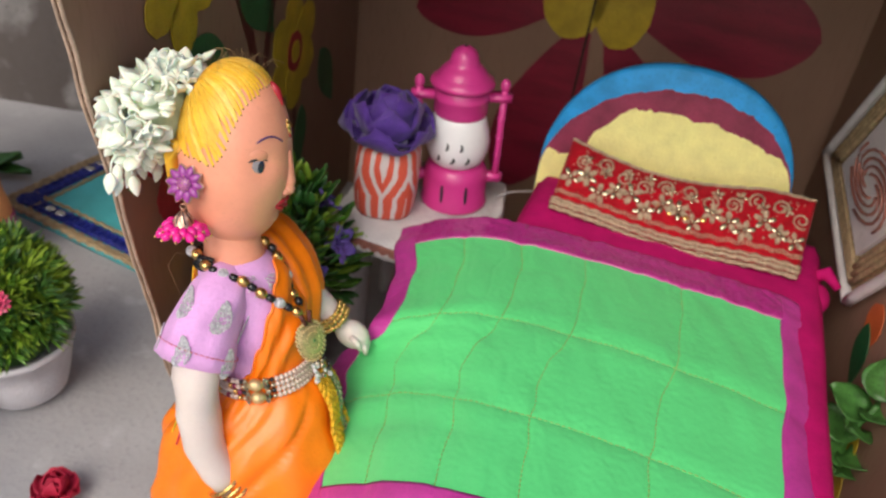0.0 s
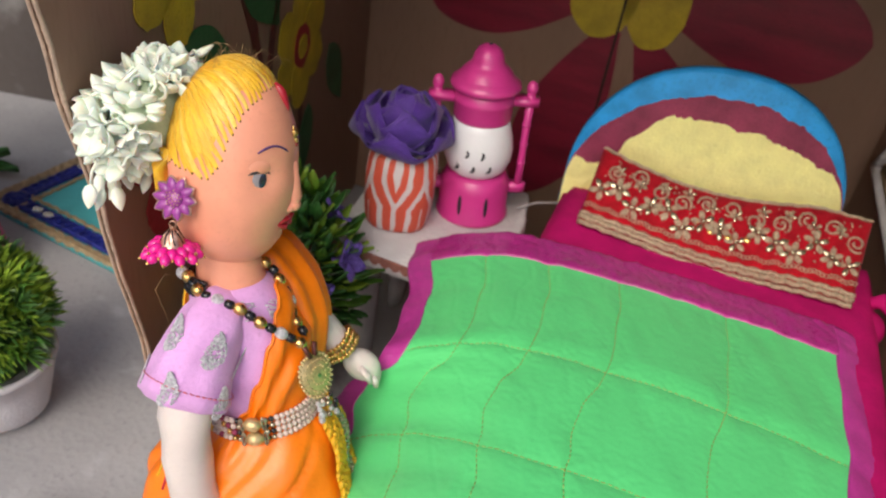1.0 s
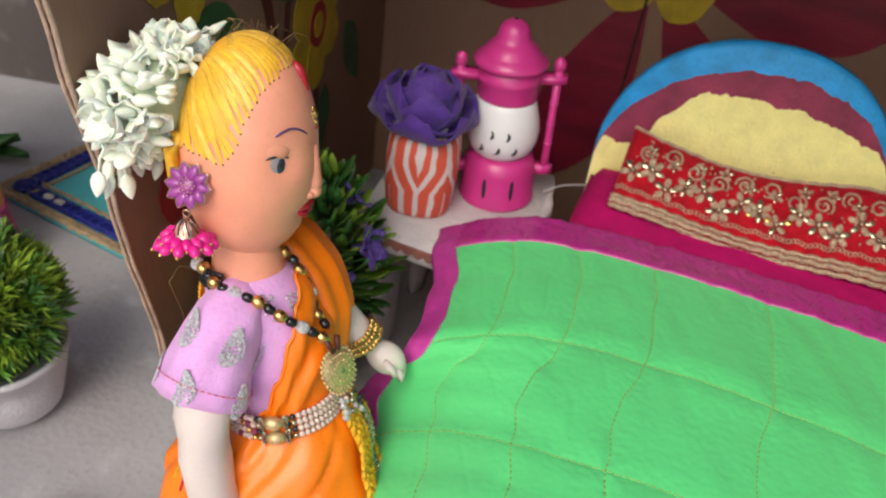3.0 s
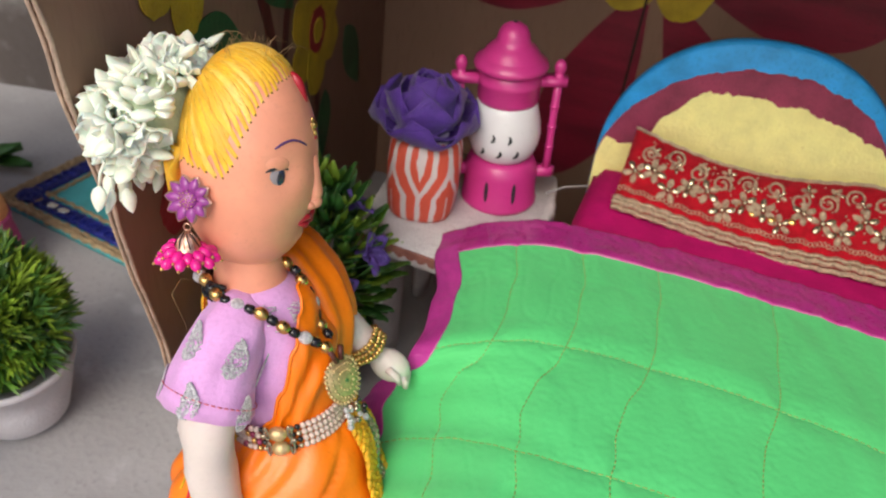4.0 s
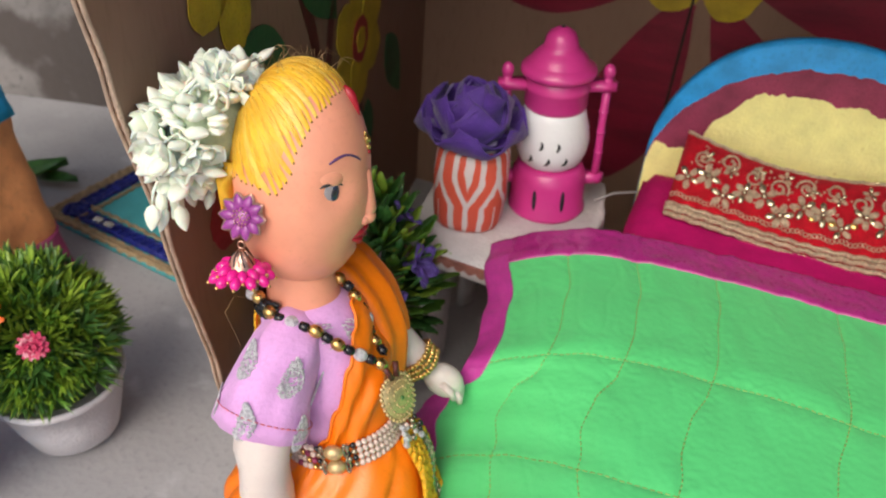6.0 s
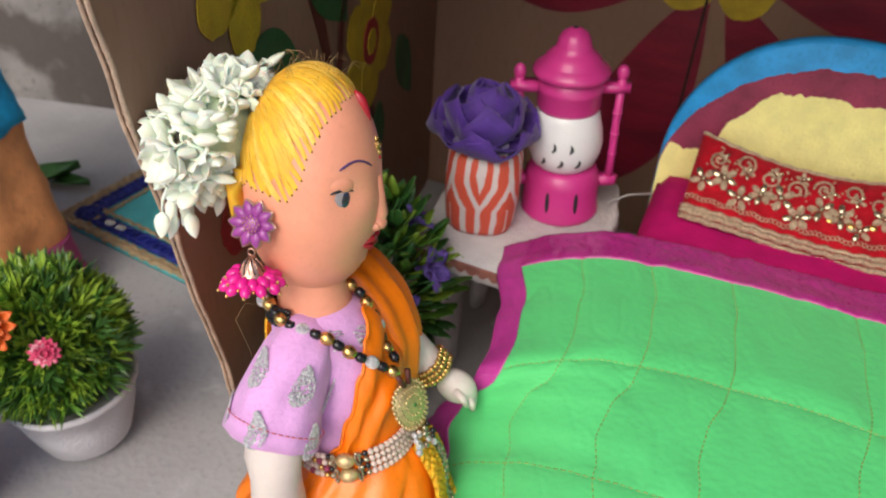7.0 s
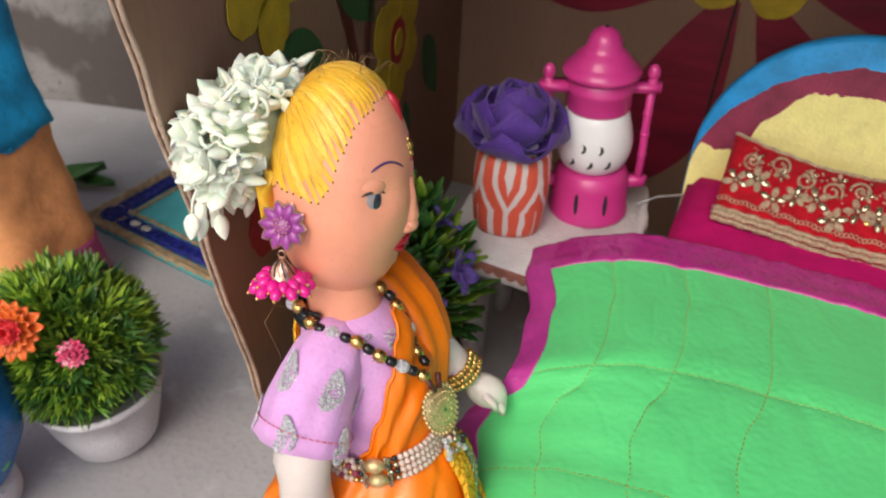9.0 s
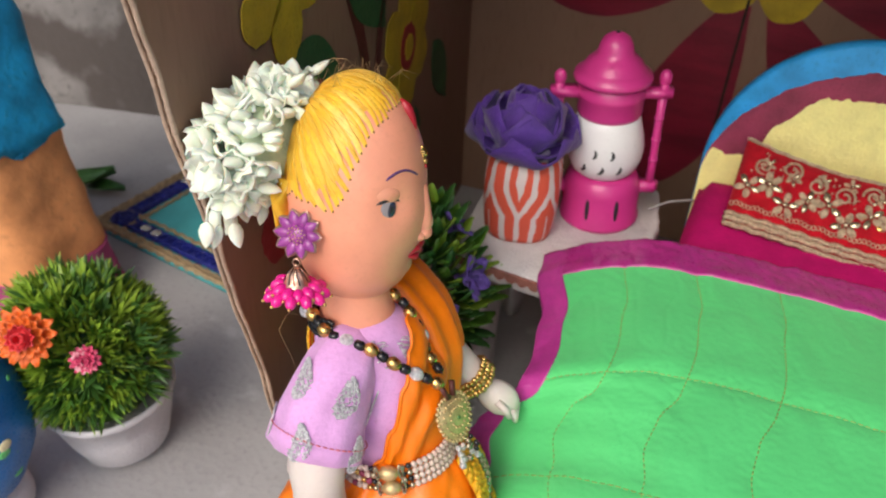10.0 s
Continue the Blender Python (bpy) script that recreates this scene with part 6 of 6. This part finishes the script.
for line in (NEAR, FAR):
    way = []
    for p, q in zip(line, line[1:]):
        way += [p.lerp(q, k / 24) for k in range(24)]
    for _ in range(10):
        way = [way[0]] + [(a + b * 2 + c) / 4 for a, b, c in zip(way, way[1:], way[2:])] + [way[-1]]
    tube(doll, way[::4] + [way[-1]], 0.0005, BLACK_BEAD, 4)
    want, gone, kind = 0.002, 0.0, 0
    for a, b in zip(way, way[1:]):
        gone += (b - a).length
        if gone >= want:
            q = (b - a).normalized().to_track_quat("Z", "Y").to_matrix()
            if kind % 2 == 0:
                ball(doll, b, (0.0031, 0.0031, 0.0034), SILVER if kind % 6 == 4 else GOLD, q, 14, 10)
            else:
                lathe_pts = [b + q @ Vector((r * math.cos(g * 0.628), r * math.sin(g * 0.628), z)) for r, z in ((0.0014, -0.0022), (0.0023, -0.0015), (0.0023, 0.0015), (0.0014, 0.0022)) for g in range(10)]
                doll.add(lathe_pts, grid_faces(4, 10, True), BLACK_BEAD)
            kind += 1
            want += 0.0056
# pendant: a domed gold plate with a beaded rim, two bars above and a cluster below
PO = Vector((0.80, -0.55, 0.10)).normalized()
PQ = PO.to_track_quat("Z", "Y").to_matrix()
PCEN = PEND + Vector((0.0005, -0.001, -0.0150)) + PO * 0.0015


def plate(r, g):
    k = 1 - 0.28 * max(0, math.sin(g)) ** 3
    return r * k * math.cos(g), r * k * 1.22 * math.sin(g)


pts = []
for r, h in ((0.0001, 0.0030), (0.0050, 0.0027), (0.0086, 0.0016), (0.0100, 0.0006), (0.0104, 0.0), (0.0096, -0.0008), (0.0001, -0.0008)):
    for j in range(32):
        x, y = plate(r, 2 * math.pi * j / 32)
        pts.append(PCEN + PQ @ Vector((x, y, h)))
doll.add(pts, grid_faces(7, 32, True), GOLD_PALE)
for count, r, size, h in ((30, 0.0104, 0.0011, 0.0005), (22, 0.0078, 0.0006, 0.0022), (14, 0.0046, 0.0006, 0.0030)):
    for j in range(count):
        x, y = plate(r, 2 * math.pi * j / count)
        bead(doll, PCEN + PQ @ Vector((x, y, h)), size, GOLD_PALE, 6)
bead(doll, PCEN + PQ @ Vector((0.0, -0.0008, 0.0030)), 0.0010, LEAF, 8)
for dx in (-0.003, 0.003):
    tube(doll, [PCEN + PQ @ Vector((dx * 0.5, 0.0095, 0.002)), PCEN + PQ @ Vector((dx * 1.2, 0.0160, 0.002))], 0.0014, WALL_BROWN, 8)
for k in range(16):
    bead(doll, PCEN + PQ @ Vector((-0.0055 + 0.0036 * (k % 4) + rd.uniform(-0.001, 0.001), -0.0145 - 0.0030 * (k // 4) + rd.uniform(-0.001, 0.001), rd.uniform(0, 0.003))), rd.uniform(0.0012, 0.0019), (SILVER, PEARL, SILVER_SEQUIN, BLACK_BEAD)[k % 4 if k % 5 else 0], 7)

# pearl belt in four rows with gold stations between dark filigree bars
for row in range(4):
    for i in range(64):
        b = 2 * math.pi * i / 64
        z = -0.1185 - 0.0034 * row
        near = abs(((b + 1.50 + math.pi) % (2 * math.pi)) - math.pi)
        p = torso_point(b, z, 0.0052)
        if near < 0.20:
            continue
        if near < 0.36:
            bead(doll, p, 0.0015, SILVER_SEQUIN if (i + row) % 2 else BLACK_BEAD, 7)
        elif 0.36 < near < 0.75 and b > math.pi and b < 2 * math.pi - 1.3:
            bead(doll, p, 0.0016, (PEARL, HB_MAROON, GOLD, PEARL)[(i * 3 + row) % 4], 8)
        else:
            bead(doll, p, 0.0016, PEARL, 9)
for z in (-0.1200, -0.1278):
    ball(doll, torso_point(-1.50, z, 0.0060), (0.0036, 0.0044, 0.0036), GOLD_PALE, Matrix.Rotation(-1.50, 3, "Z"), 18, 12)
    for sg in (-1, 1):
        tube(doll, [torso_point(-1.50 + sg * 0.185 + 0.03 * math.cos(g * 0.785), z + 0.0036 * math.sin(g * 0.785), 0.0062) for g in range(8)], 0.0007, SILVER_SEQUIN, 5, True)

# skirt: gathered under the belt, billowing behind, down to the ground
SKIRT_END = -0.3000


def skirt_point(b, t, off=0.0):
    z = -0.1285 + (SKIRT_END + 0.1285) * t
    flare = 1 - (1 - min(1, t * 1.1)) ** 6.0
    r = 0.0255 + 0.0290 * flare + 0.004 * t + off
    drop = min(1, t * 3.0)
    fold = 0.0026 * math.sin(5 * b + 2.2 * noise.noise(Vector((math.cos(b) * 1.2, math.sin(b) * 1.2, t * 1.5))) + 1.4 * t) + 0.0012 * math.sin(12 * b + 6 * t)
    gather = 0.0004 * math.sin(23 * b + 3 * math.sin(3 * b)) * (1 - min(1, t * 6))
    crease = 0.0034 * max(0, 0.22 - abs(noise.noise(Vector((b * 1.6 + t * 5, t * 2.2, 4.4))))) / 0.22 * min(1, t * 8)
    rr = r + (fold * drop + gather) - crease
    return Vector((0.001 - 0.012 * min(1, t * 6) + 1.14 * rr * math.cos(b), 0.94 * rr * math.sin(b), z))


rows, cols = 60, 170
pts = [skirt_point(2 * math.pi * j / cols, i / (rows - 1)) for i in range(rows) for j in range(cols)]
doll.add(pts, grid_faces(rows, cols, True) + [tuple((rows - 1) * cols + j for j in range(cols))], ORANGE_SATIN)


# braided band that falls from the belt over the front of the skirt
def band_at(t, across, off):
    b = 0.0 - 0.45 * min(1, t * 2)
    p = skirt_point(b, t, off)
    return skirt_point(b + across / max(0.02, math.hypot(p.x, p.y)), t, off)


def braid_row(across, material, rad, zig, count):
    for i in range(count):
        t = i / (count - 1)
        p = band_at(t, across + zig * (1 if i % 2 else -1), 0.0042)
        q = Matrix.Rotation(-0.15, 3, "Z") @ Matrix.Rotation(radians(40 if i % 2 else -40), 3, "X")
        ball(doll, p, (rad * 0.9, rad, rad * 1.9), material, q, 7, 5)


pts = [band_at(i / 49, -0.0150 + 0.030 * j / 12, 0.0034) for i in range(50) for j in range(13)]
doll.add(pts, grid_faces(50, 13), YELLOW_BRAID)
pts = [band_at(i / 49, -0.0030 + 0.010 * j / 4, 0.0040) for i in range(50) for j in range(5)]
doll.add(pts, grid_faces(50, 5), ROPE)
braid_row(-0.0125, YELLOW_BRAID, 0.0016, 0.0013, 84)
braid_row(-0.0080, YELLOW_BRAID, 0.0016, 0.0013, 84)
braid_row(-0.0040, YELLOW_BRAID, 0.0012, 0.0006, 100)
braid_row(0.0000, SILVER_SEQUIN, 0.0009, 0.0012, 110)
braid_row(0.0035, GOLD_THREAD, 0.0010, 0.0012, 110)
braid_row(0.0068, SILVER_SEQUIN, 0.0009, 0.0006, 110)
braid_row(0.0110, YELLOW_BRAID, 0.0015, 0.0012, 84)
braid_row(0.0145, YELLOW_BRAID, 0.0009, 0.0004, 110)

# pallu with gold rows down the back, tied with red thread
pts = [torso_point(math.pi - 0.75 + 1.05 * i / 39 + (-0.014 + 0.028 * j / 11) / 0.026, -0.060 - 0.070 * i / 39, 0.0044) for i in range(40) for j in range(12)]
doll.add(pts, grid_faces(40, 12), ORANGE_SATIN)
for k, (off, material, rad) in enumerate(((-0.012, GOLD_THREAD, 0.0011), (-0.008, YELLOW_BRAID, 0.0016), (-0.003, GOLD, 0.0015), (0.002, ROPE, 0.0018), (0.007, YELLOW_BRAID, 0.0017), (0.011, YELLOW_BRAID, 0.0016))):
    for i in range(66):
        t = i / 65
        p = torso_point(math.pi - 0.75 + 1.05 * t + off / 0.026, -0.060 - 0.069 * t, 0.0054)
        ball(doll, p, (rad, rad, rad * 1.5), material, Matrix.Rotation(0.6 if i % 2 else -0.6, 3, "X"), 6, 4)
for k in range(9):
    o = torso_point(math.pi + 0.5, -0.125, 0.008)
    d = Vector((-0.6 + 0.3 * math.sin(k * 2.1), -0.7 + 0.35 * math.cos(k * 1.7), -0.8 + 0.25 * math.sin(k))) * 0.022
    tube(doll, [o, o + d * 0.4 + Vector((-0.004, -0.002, 0.003)), o + d * 0.8, o + d + Vector((0, 0, -0.006))], 0.0007, RED_THREAD if k % 2 else YELLOW_BRAID, 5)
# a loose thread that sticks out behind the shoulder
tube(doll, [(-0.018, -0.010, -0.050), (-0.028, -0.012, -0.047), (-0.033, -0.014, -0.054), (-0.029, -0.018, -0.068), (-0.031, -0.020, -0.084)], 0.00013, STRAY, 3)
LEAN = Matrix.Rotation(radians(-9), 3, "Y")
TIP = Matrix.Rotation(radians(DOLL_TILT), 3, "X")


def leaning(p):
    """Shears the waist forward and leans the body back, both fitted to the view."""
    z = p[2] + 0.055
    return LEAN @ Vector((p[0] + 0.0080 * clamp(-z / 0.0715, 0, 1), p[1], z)) + Vector((0.0015, 0, -0.057))


GLANCE = Matrix.Rotation(radians(-7), 3, "Z")
posed = [TIP @ (GLANCE @ Vector(p)) for p in doll.v[:BODY_START]] + [TIP @ leaning(p) for p in doll.v[BODY_START:]]
doll.v = [(p.x, p.y, max(p.z, -DOLL_AT[2])) for p in posed]
thing("doll", "vinyl doll in orange sari with white flower bun, standing by bed", "doll", pose(*DOLL_AT, 0, 0, DOLL_TURN), sh=doll)
